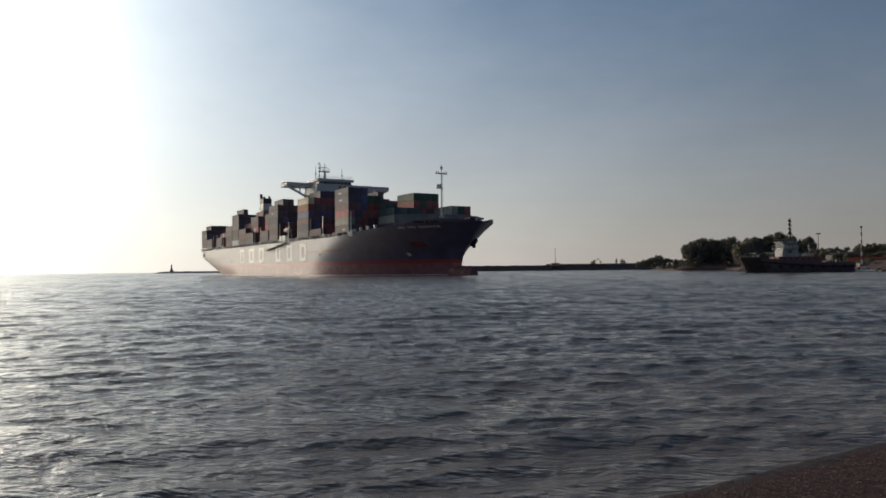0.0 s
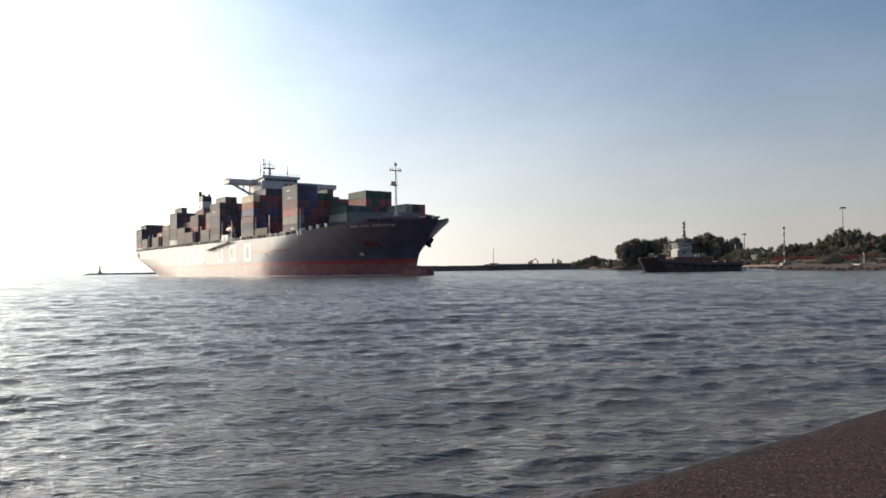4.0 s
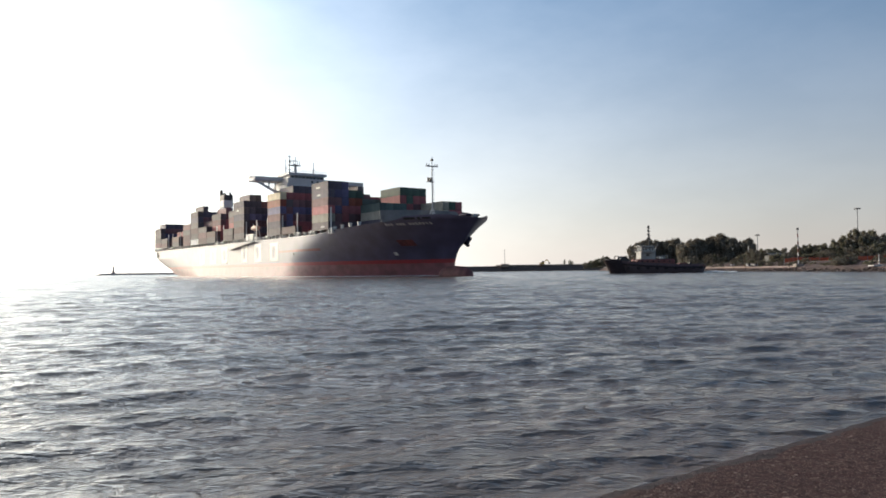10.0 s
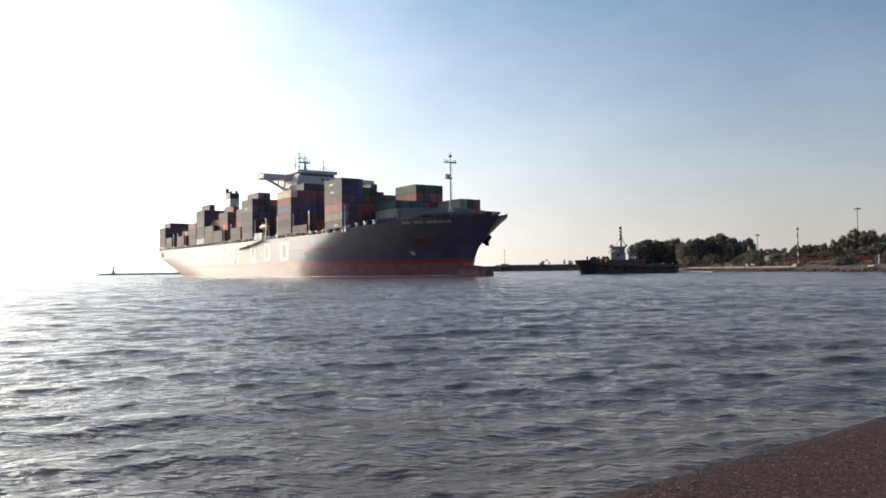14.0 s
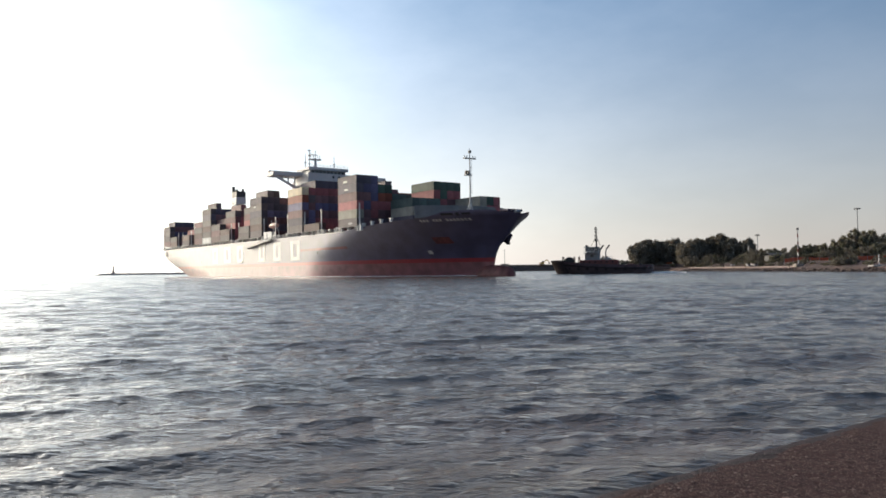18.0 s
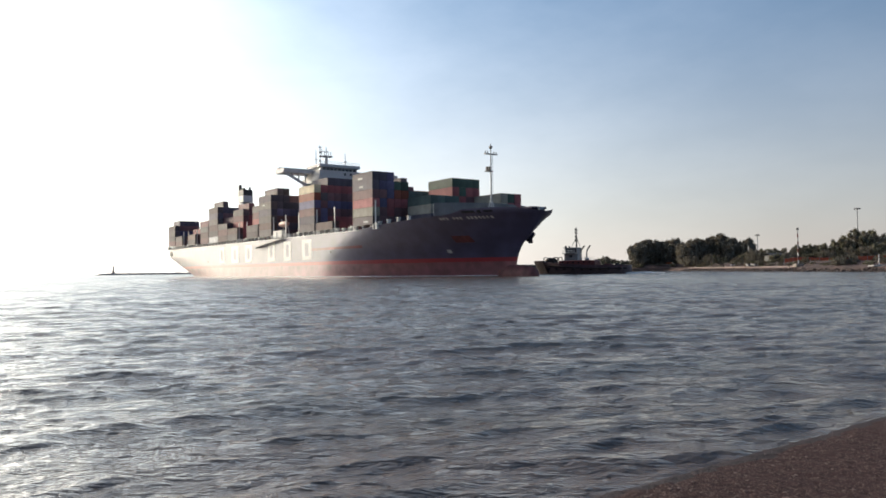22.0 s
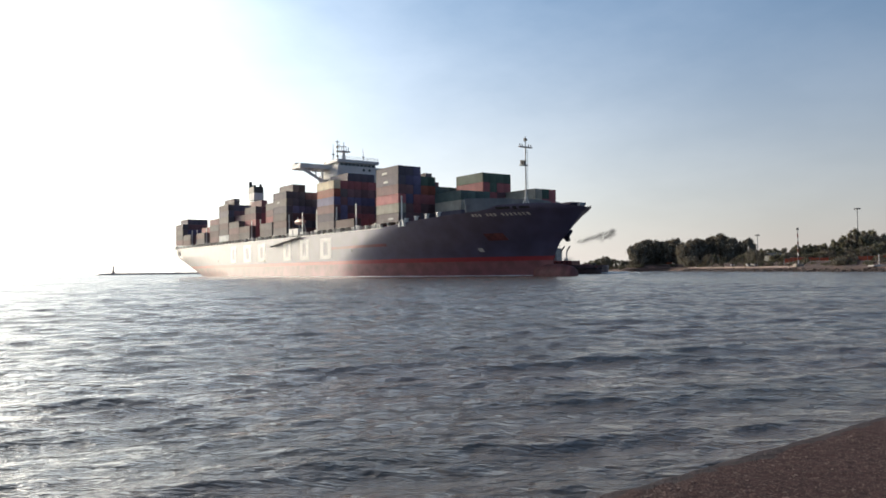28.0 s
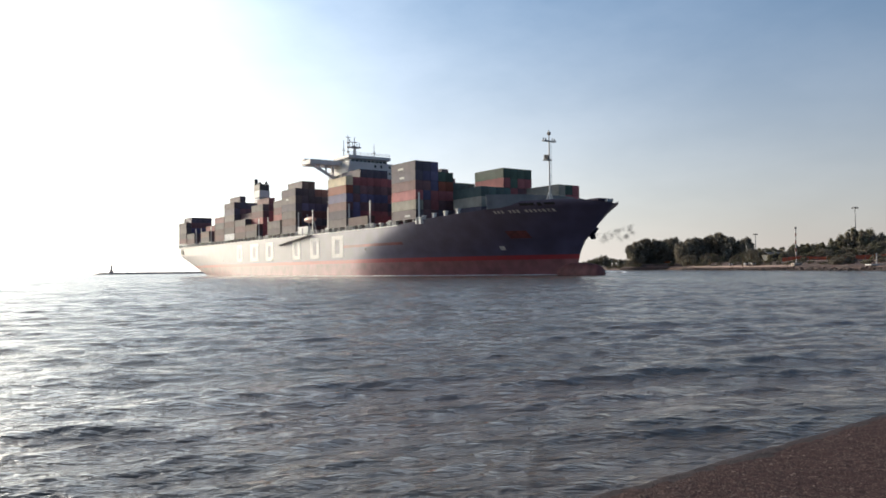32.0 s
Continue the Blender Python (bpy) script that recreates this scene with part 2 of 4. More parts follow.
def rodded(*a, **k):
    bm = bmesh.new()
    rod(bm, *a, **k)
    return bm


def loft(bm, rings, close=True, caps=True):
    rows = [[bm.verts.new(p) for p in ring] for ring in rings]
    for a, b in zip(rows, rows[1:]):
        for i in range(len(a) if close else len(a) - 1):
            j = (i + 1) % len(a)
            bm.faces.new((a[i], a[j], b[j], b[i]))
    if caps:
        bm.faces.new(rows[0]), bm.faces.new(rows[-1][::-1])


def lerp(table, x):
    """The value at x of a table of (x, value), with straight runs between."""
    return float(np.interp(x, [a for a, _ in table], [b for _, b in table]))


# ---- the sea, one sheet to the horizon ----
def sea_sheet():
    """Wind chop on rings round the pier: short-crested waves with sharpened crests, the short ones only where the mesh is fine."""
    rng = np.random.RandomState(4)
    fine = np.radians(np.arange(-41, 41.01, 0.2))
    coarse = np.radians(np.concatenate([np.arange(47, 180, 9), np.arange(180, 314, 9)]))
    ang = np.concatenate([fine, coarse])
    rad = [0.02, 1.0, 2.0, 2.6]
    while rad[-1] < 4800:
        r = rad[-1]
        rad.append(r + max(0.045, r * lerp([(0, 0.003), (60, 0.0018), (420, 0.0018), (900, 0.006), (1500, 0.05), (9000, 0.05)], r)))
    rad = np.array(rad)
    R, A = np.meshgrid(rad, ang, indexing="ij")
    X, Y = R * np.sin(A), R * np.cos(A)
    X0, Y0, Z = X.copy(), Y.copy(), np.zeros_like(X)
    ring = np.broadcast_to(np.gradient(rad)[:, None], R.shape)
    arc = R * radians(0.2)
    for k in range(130):
        lam = 0.2 * (2.5 / 0.2) ** rng.rand() if k < 110 else rng.uniform(2.5, 5.5)
        th = radians(163.0) + rng.normal(0, 0.38 if k < 110 else 0.3)
        steep = 0.021 * rng.uniform(0.5, 1.4) * lerp([(0.2, 0.9), (0.4, 1.25), (0.8, 1.1), (1.5, 0.72), (2.5, 0.55), (5.5, 0.45)], lam)
        amp = steep * lam / 6.283
        q = 6.283 / lam * (X0 * np.sin(th) + Y0 * np.cos(th)) + rng.rand() * 6.28
        cell = np.maximum(ring * np.abs(np.cos(th - A)), arc * np.abs(np.sin(th - A)))
        fade = np.clip((lam / np.maximum(cell, 1e-6) - 2.5) / 2.5, 0, 1) * amp
        Z += fade * np.sin(q)
        X += 1.3 * fade * math.sin(th) * np.cos(q)
        Y += 1.3 * fade * math.cos(th) * np.cos(q)
    n, m = R.shape
    co = np.stack([X, Y, Z], -1).reshape(-1, 3)
    i, j = np.meshgrid(np.arange(n - 1), np.arange(m), indexing="ij")
    k = (j + 1) % m
    quads = np.stack([i * m + j, (i + 1) * m + j, (i + 1) * m + k, i * m + k], -1).reshape(-1, 4)
    me = bpy.data.meshes.new("sea")
    me.vertices.add(len(co)), me.loops.add(quads.size), me.polygons.add(len(quads))
    me.vertices.foreach_set("co", co.ravel())
    me.loops.foreach_set("vertex_index", quads.ravel().astype(np.int32))
    me.polygons.foreach_set("loop_start", np.arange(0, quads.size, 4, dtype=np.int32))
    me.update(calc_edges=True)
    me.shade_smooth()
    me.flip_normals()
    me.materials.append(WATER)
    return tagged(new("water", me), "choppy grey-blue harbour water with sun glitter", "sea", kind="structure")


water = sea_sheet()

# ---- the container ship: x forward from the transom, z up from the waterline ----
HALF = 24.1
DECK = 14.1
ship = thing("container_ship", pose(-129.29, 410.33, 0, 0, 0, -54.7), "huge navy container ship stacked with mixed containers under way", "container ship")


def stem_x(z):
    return lerp([(-4, 249), (0, 250.2), (4.8, 251.6), (6.1, 252.1), (8.5, 253.6), (11.2, 256.7), (12.5, 257.9), (15.5, 260.9), (17.0, 263.0)], z)


def aft_x(z):
    return lerp([(-4, 34), (0, 26), (10, 0), (20, 0)], z)


def half_at(x, z):
    """Half the hull's breadth at x and height z."""
    run = lerp([(-4, 71), (0, 70.5), (6, 69.5), (11, 64), (14.4, 59.5), (17.4, 55)], z)
    full = lerp([(-4, 1.65), (0, 1.7), (6, 1.85), (11, 2.05), (17.4, 2.4)], z)
    t = min(1.0, max(0.0, (stem_x(z) - x) / run))
    b = HALF * (1 - (1 - t) ** full) ** lerp([(0, 1.15), (8, 0.95), (17.4, 0.78)], z)
    low = lerp([(0, 18.5), (10, 23.5), (14, HALF)], z)
    return min(b, lerp([(aft_x(z), low), (aft_x(z) + 55, HALF)], x))


def sheer(x):
    return lerp([(0, DECK), (207, DECK), (222, 15.4), (240, 16.5), (244.6, 16.7), (246.4, 17.9), (256, 18.15), (259, 17.9), (263.4, 16.9)], x)


def hull_band(z0, z1, rows, cols=90):
    """A band of the hull's skin, both sides; z1 None: up to the sheer."""
    bm = bmesh.new()
    grid = []
    for side in (-1, 1):
        sheet = []
        for r in range(rows + 1):
            line = []
            for c in range(cols + 1):
                u = c / cols
                u = u if u < 0.6 else 0.6 + 0.4 * (1 - (1 - (u - 0.6) / 0.4) ** 1.6)
                top = sheer(u * 263.4) if z1 is None else z1
                z = z0 + (top - z0) * r / rows
                x = aft_x(z) + u * (stem_x(z) - aft_x(z))
                line.append(bm.verts.new((x, side * half_at(x, z), z)))
            sheet.append(line)
        for a, b in zip(sheet, sheet[1:]):
            for i in range(cols):
                bm.faces.new((a[i], a[i + 1], b[i + 1], b[i]))
        grid.append(sheet)
    for r in range(rows):
        bm.faces.new((grid[0][r][0], grid[0][r + 1][0], grid[1][r + 1][0], grid[1][r][0]))
    bmesh.ops.remove_doubles(bm, verts=bm.verts, dist=0.01)
    return bm


part("upper_hull", hull_band(5.2, None, 18), HULL_BLUE, ship, "navy blue hull plating", True)
part("boot_stripe", hull_band(4.1, 5.2, 2), BOOT_RED, ship, "bright red boot stripe", True)
part("lower_hull", hull_band(-3.0, 4.1, 8), HULL_RED, ship, "faded red underwater paint", True)


def deck_sheet():
    bm = bmesh.new()
    a, b = [], []
    for c in range(61):
        x = 0.3 + c / 60 * 260.5
        z = DECK - 0.4 if x < 207 else min(sheer(x) - 1.1, 16.2)
        a.append(bm.verts.new((x, -half_at(x, z) + 0.05, z)))
        b.append(bm.verts.new((x, half_at(x, z) - 0.05, z)))
    for i in range(60):
        bm.faces.new((a[i], a[i + 1], b[i + 1], b[i]))
    return bm


part("main_deck", deck_sheet(), STEEL_GREY, ship, "grey steel weather deck")


def bulb():
    bm = bmesh.new()
    rings = []
    for k in range(9):
        t = k / 8
        x = 246 + 12.9 * math.sin(t * math.pi / 2)
        s = math.cos(t * math.pi / 2) ** 0.4 + 0.02
        rings.append([(x, 2.3 * s * math.sin(a), 0.45 + 2.75 * s * math.cos(a)) for a in np.linspace(0, 2 * math.pi, 17)[:-1]])
    loft(bm, rings)
    return bm


part("bulbous_bow", bulb(), BULB_RED, ship, "faded red bulbous bow", True)

# ---- deck cargo ----
TIER, ROW, BASE = 2.63, 2.53, 15.5


def container_mesh(mat, length=12.19):
    """A steel box: corner posts and rails proud of ribbed sides, doors with bars on the front end."""
    bm = bmesh.new()
    w, h = 2.44, 2.59
    box(bm, 0.04, length - 0.04, -w / 2 + 0.035, w / 2 - 0.035, 0.04, h - 0.02)
    for x0 in (0, length - 0.18):
        for y0 in (-w / 2, w / 2 - 0.16):
            box(bm, x0, x0 + 0.18, y0, y0 + 0.16, 0, h)
    for z0 in (0, h - 0.14):
        for y0 in (-w / 2, w / 2 - 0.1):
            box(bm, 0.18, length - 0.18, y0, y0 + 0.1, z0, z0 + 0.14)
    for y0 in (-0.75, -0.25, 0.25, 0.75):
        box(bm, length - 0.07, length - 0.01, y0 - 0.04, y0 + 0.04, 0.15, h - 0.15)
    return mesh_of(bm, mat)


BOXES = {k: container_mesh(m) for k, m in BOX_MATS.items()}
STARBOARD = -HALF + 1.25
cargo_rng = random.Random(11)
PALETTE = ["red", "red", "brown", "brown", "brown", "red", "red", "blue", "red", "brown", "brown", "red", "grey", "blue", "red", "brown", "green"]
inner = bmesh.new()
# each bay: x of its aft end, then (first row, last row, tiers, colours from below for the starboard column or "")
AFT_BAYS = [
    (-2.0, [(0, 0, 4, "brown grey grey grey"), (1, 4, 5, "slate brown blue brown slate"), (5, 18, 3, "")], 0.6),
    (10.8, [(0, 0, 2, "pink grey"), (1, 2, 1, ""), (9, 18, 3, "")], 0),
    (32.5, [(0, 0, 2, "grey pink"), (1, 2, 3, ""), (5, 18, 3, "")], 0),
    (52.5, [(0, 0, 4, "brown pink grey brown"), (1, 3, 4, ""), (9, 18, 4, "")], 0),
    (65.2, [(0, 0, 6, "white grey pink grey slate grey"), (1, 1, 7, "slate slate blue slate brown slate grey"), (2, 8, 6, "brown slate brown blue brown slate"), (9, 18, 3, "")], 0.0),
    (77.8, [(0, 0, 3, "pink brown grey"), (1, 4, 4, ""), (5, 18, 4, "")], 0),
    (90.2, [(0, 0, 2, "grey pink"), (1, 1, 5, "brown grey pink brown grey"), (2, 2, 6, "brown red brown red brown brown"), (3, 18, 3, "")], 0),
    ]
FORE_BAYS = [
    (113.0, [(0, 0, 2, "grey grey"), (1, 1, 5, "grey grey brown brown grey"), (2, 18, 5, "")], 0),
    (126.5, [(0, 0, 6, "grey pink grey slate grey slate"), (1, 2, 7, "brown slate brown blue slate slate grey"), (3, 18, 6, "brown slate brown blue slate brown")], 0),
    (163.9, [(0, 0, 6, "grey slate brown blue orange ivory"), (1, 1, 6, "blue blue blue brown grey red"), (2, 5, 7, "brown red brown blue brown red slate"), (6, 18, 6, "brown brown slate red brown red")], 0),
    (177.2, [(0, 0, 1, "pink"), (1, 3, 1, ""), (8, 18, 3, "")], 0),
    (190.3, [(7, 7, 6, "red brown red brown green grey"), (8, 8, 5, ""), (9, 18, 4, "")], 0.4),
    (203.0, [(0, 0, 6, "grey cream red brown slate slate"), (1, 1, 6, "brown brown blue brown blue slate"), (2, 2, 6, "brown red red blue blue blue"), (3, 4, 5, "slate brown red orange green"),
             (5, 7, 4, "slate slate cream teal"), (8, 18, 3, "")], 0),
    (218.4, [(4, 6, 3, "slate cream teal"), (7, 7, 5, "teal teal teal red green"), (8, 8, 5, "grey red red green green"),
             (9, 10, 5, "grey red brown red green"), (11, 13, 3, "grey cream red")], 0),
    (231.2, [(10, 10, 3, "grey cream cream"), (11, 11, 3, "grey red green"), (12, 12, 3, "grey red red")], 0),
]


def stow(x, row, tier, colour, base=BASE):
    ob = part("container", BOXES[colour], None, ship)
    ob.location = (x, STARBOARD + row * ROW, base + tier * TIER)


def cargo():
    for b, (x, groups, rise) in enumerate(AFT_BAYS + FORE_BAYS):
        for first, last, tiers, colours in groups:
            for row in range(first, last + 1):
                for tier in range(tiers):
                    seen = row == 0 or (row <= 7 and (b in (0, 2, 4, 8, 9, 12, 13) or tier == tiers - 1)) or (tier >= tiers - 2 and row < 9) or b >= 13
                    colour = colours.split()[tier] if colours else cargo_rng.choice(PALETTE)
                    if seen:
                        stow(x, row, tier, colour, BASE + rise)
                    else:
                        y = STARBOARD + row * ROW
                        box(inner, x, x + 12.19, y - 1.22, y + 1.22, BASE + rise + tier * TIER, BASE + rise + tier * TIER + 2.59)


cargo()
for mark_x, mark_w, mark_z in ((206.6, 2.6, 29.3), (207.4, 2.2, 26.8), (209.8, 2.6, 16.2), (130.6, 2.0, 27.3)):
    part("container_mark", boxed(mark_x, mark_x + mark_w, -24.13, -24.06, mark_z, mark_z + 0.55), NAME_PAINT, ship, "plain pale bar painted on a container side")
tagged(part("stowed_containers", inner, BOX_MATS["red"], ship, "stacked dark red containers inside the stow"), kind="stuff")


# ---- ship: superstructure and fittings ----
def deckhouse():
    body = part("deckhouse", boxed(143.5, 158, -13.5, 13.5, DECK, 36.8, bevel=0.15), WHITE, ship, "white accommodation block")
    for deck in range(7):
        z = 16.6 + deck * 2.9
        part("deck_rail", boxed(143.2, 158.3, -14.1, 14.1, z + 0.9, z + 1.05), PALE_STEEL, body)
        for k in range(9):
            y = -11.6 + k * 2.9
            part("window", boxed(158.0, 158.06, y - 0.35, y + 0.35, z + 1.3, z + 2.1), GLASS_DARK, body)
    bridge = part("bridge", boxed(144.0, 151.6, -24.3, 24.3, 38.2, 39.9, bevel=0.12), WHITE, ship, "white navigating bridge with open wings")
    part("bridge_front", boxed(144.2, 157.6, -13, 13, 36.8, 39.2), WHITE, bridge)
    for y in (-2.6, -0.2, 3.2, 8.0, 10.2):
        part("window", boxed(157.6, 157.68, y - 0.4, y + 0.4, 37.6, 38.5), GLASS_DARK, bridge)
    wheel = part("wheelhouse", boxed(144.6, 154, -10.6, 4.4, 39.3, 40.8), WHITE, ship, "white wheelhouse with a dark window band")
    for k in range(9):
        y = -10.1 + k * 1.6
        part("window", boxed(153.98, 154.08, y, y + 1.3, 39.75, 40.65), GLASS_DARK, wheel)
    for k in range(5):
        part("window", boxed(145.2 + k * 1.75, 146.6 + k * 1.75, -10.68, -10.58, 39.75, 40.65), GLASS_DARK, wheel)
    part("roof", boxed(143.8, 155.2, -11.7, 5.2, 40.8, 41.9, bevel=0.1), WHITE, wheel, "deep white fascia and overhanging roof")
    bm = bmesh.new()
    for k in range(12):
        rod(bm, (155.0, -11.4 + k * 1.48, 41.9), (155.0, -11.4 + k * 1.48, 42.9), 0.05, n=5)
    for z in (42.4, 42.9):
        rod(bm, (155.0, -11.4, z), (155.0, 4.9, z), 0.05, n=5)
    part("roof_rail", bm, PALE_STEEL, wheel)
    # the tapered plate bracket under each wing, pierced by three openings
    for side in (-1, 1):
        bm = bmesh.new()
        low = [(-24.4, 38.1), (-15.4, 33.5), (-13.4, 33.5)]
        for (ya, za), (yb, zb) in zip(low, low[1:]):
            loft(bm, [[(x, side * y, z), (x, side * y, z + 1.05), (x + 0.5, side * y, z + 1.05), (x + 0.5, side * y, z)] for x, y, z in ((150.6, ya, za), (150.6, yb, zb))])
        bracket = part("wing_bracket", bm, WHITE, bridge)
        for y, w in ((-20.6, 0.45), (-18.2, 0.45), (-15.6, 0.55)):
            z = 38.1 - (y + 24.4) / 9.0 * 4.6
            part("strut", boxed(150.65, 151.05, side * y - w / 2, side * y + w / 2, z, 38.3), WHITE, bracket)
        part("wing_house", boxed(144.6, 147.0, side * 23.6 - 0.7, side * 23.6 + 0.7, 39.9, 40.5), WHITE, bridge)
    rail = bmesh.new()
    for k in range(8):
        rod(rail, (144.2, -22 + k * 1.5, 39.9), (144.2, -22 + k * 1.5, 40.9), 0.05, n=5)
    rod(rail, (144.2, -22.5, 40.9), (144.2, -11.5, 40.9), 0.05, n=5)
    part("wing_rail", rail, PALE_STEEL, bridge)
    # radar mast and whip posts
    mast = part("radar_mast", rodded((149, -6.0, 42), (149, -6.0, 46.3), 0.75, 0.4), WHITE, ship, "white radar mast with platform and scanners")
    part("platform", boxed(147.8, 150.2, -8.2, -3.9, 45.4, 45.7), STEEL_GREY, mast)
    for y, z in ((-7.9, 48.4), (-4.1, 47.4), (-6.0, 49.2), (-6.8, 47.2), (-5.0, 47.0)):
        part("aerial", rodded((149, y, 45.7), (149, y, z), 0.13, n=6), STEEL_GREY, mast)
    part("radar_scanner", boxed(148.8, 149.2, -7.6, -5.0, 47.3, 47.6), WHITE, mast)
    part("radar_scanner", boxed(148.8, 149.2, -9.4, -7.8, 48.9, 49.1), WHITE, mast)
    part("aerial", rodded((149, -8.6, 42), (149, -8.6, 49.6), 0.16, n=6), STEEL_GREY, mast)
    for y in (-8.6,):
        for z in (43.5, 45.2, 46.8):
            part("signal_lamp", boxed(148.7, 149.3, y - 0.3, y + 0.3, z, z + 0.6), BLACK, mast)
    for y, z in ((-9.8, 48.0), (2.6, 47.6)):
        post = part("whip_post", rodded((148, y, 42), (148, y, z), 0.22, 0.1, n=6), PALE_STEEL, ship)
        part("bracket", boxed(147.7, 148.3, y - 0.45, y + 0.45, 44.2, 44.6), PALE_STEEL, post)


deckhouse()


def funnel():
    bm = bmesh.new()
    loft(bm, [[(x0, -4.4, z), (x1, -4.4, z), (x1, 0.3, z), (x0, 0.3, z)] for x0, x1, z in ((48, 57, DECK), (49, 56, 35.6))])
    f = part("funnel", bm, HULL_BLUE, ship, "navy funnel with a white band and black pipes")
    part("band", boxed(48.9, 56.1, -4.5, 0.4, 36.0, 39.3), WHITE, f, "white funnel band")
    part("cap", boxed(49, 56, -4.4, 0.3, 39.3, 42.2), BLACK, f, "black funnel cap")
    for x, y, z, r in ((50.0, -3.7, 44.0, 0.8), (52.0, -3.4, 42.2, 0.45), (53.5, -3.0, 42.4, 0.5), (51.2, -2.4, 42.0, 0.45), (55.0, -0.7, 42.6, 0.55), (54.6, -3.6, 42.0, 0.4)):
        part("exhaust_pipe", rodded((x, y, 41.9), (x - 0.2, y, z + 0.9), r, n=10), BLACK, f)
    part("engine_casing", boxed(44, 64, -12, 10, DECK, 28.5, bevel=0.1), HULL_BLUE, f, "navy engine casing")


funnel()


def foremast():
    mx, my = 245.9, -4.3
    m = part("foremast", rodded((mx, my, 15.8), (mx, my, 33.6), 0.26, 0.16, n=10), PALE_STEEL, ship, "pale steel foremast with crosstree")
    part("crosstree", boxed(mx - 0.4, mx + 0.4, my - 2.1, my + 2.1, 33.4, 33.65), STEEL_GREY, m)
    part("top_post", rodded((mx, my, 33.6), (mx, my, 36.4), 0.12, n=6), STEEL_GREY, m)
    part("top_light", boxed(mx - 0.3, mx + 0.3, my - 0.35, my + 0.35, 35.1, 35.8), BLACK, m)
    part("light_platform", boxed(mx - 0.4, mx + 0.8, my - 1.9, my + 0.2, 28.6, 28.85), STEEL_GREY, m)
    for y in (-1.5, -0.7):
        part("mast_light", boxed(mx - 0.1, mx + 0.4, my + y - 0.25, my + y + 0.25, 28.85, 30.0), BLACK, m)
    for y in (-1.9, -1.1, 1.1, 1.9):
        part("crosstree_light", rodded((mx, my + y, 33.6), (mx, my + y, 34.3), 0.12, n=6), BLACK, m)
    for dx, dy in ((-1.6, -1.0), (-1.6, 1.0), (1.6, 0.6)):
        part("stay_leg", rodded((mx + dx, my + dy, 15.8), (mx, my, 21.4), 0.12, n=6), PALE_STEEL, m)
    bm = bmesh.new()
    for y in (-0.28, 0.28):
        rod(bm, (mx + 0.45, my + y, 16.0), (mx + 0.45, my + y, 33.2), 0.04, n=5)
    for k in range(28):
        rod(bm, (mx + 0.45, my - 0.28, 16.5 + k * 0.6), (mx + 0.45, my + 0.28, 16.5 + k * 0.6), 0.03, n=4)
    part("ladder", bm, STEEL_GREY, m)


foremast()


def on_side(x0, x1, z0, z1, out=0.06, n=6):
    """A plate laid on the starboard hull skin between two stations and two heights."""
    bm = bmesh.new()
    grid = [[bm.verts.new((x, -half_at(x, z) - out, z)) for x in np.linspace(x0, x1, n)] for z in np.linspace(z0, z1, 5)]
    back = [[bm.verts.new((v.co.x, v.co.y + out * 1.5, v.co.z)) for v in line] for line in grid]
    for g in (grid, back):
        for a, b in zip(g, g[1:]):
            for i in range(n - 1):
                bm.faces.new((a[i], a[i + 1], b[i + 1], b[i]))
    for i in range(n - 1):
        bm.faces.new((grid[0][i], grid[0][i + 1], back[0][i + 1], back[0][i]))
        bm.faces.new((grid[-1][i], grid[-1][i + 1], back[-1][i + 1], back[-1][i]))
    for a, b, c, d in zip(grid, grid[1:], back, back[1:]):
        bm.faces.new((a[0], b[0], d[0], c[0])), bm.faces.new((a[-1], b[-1], d[-1], c[-1]))
    return bm


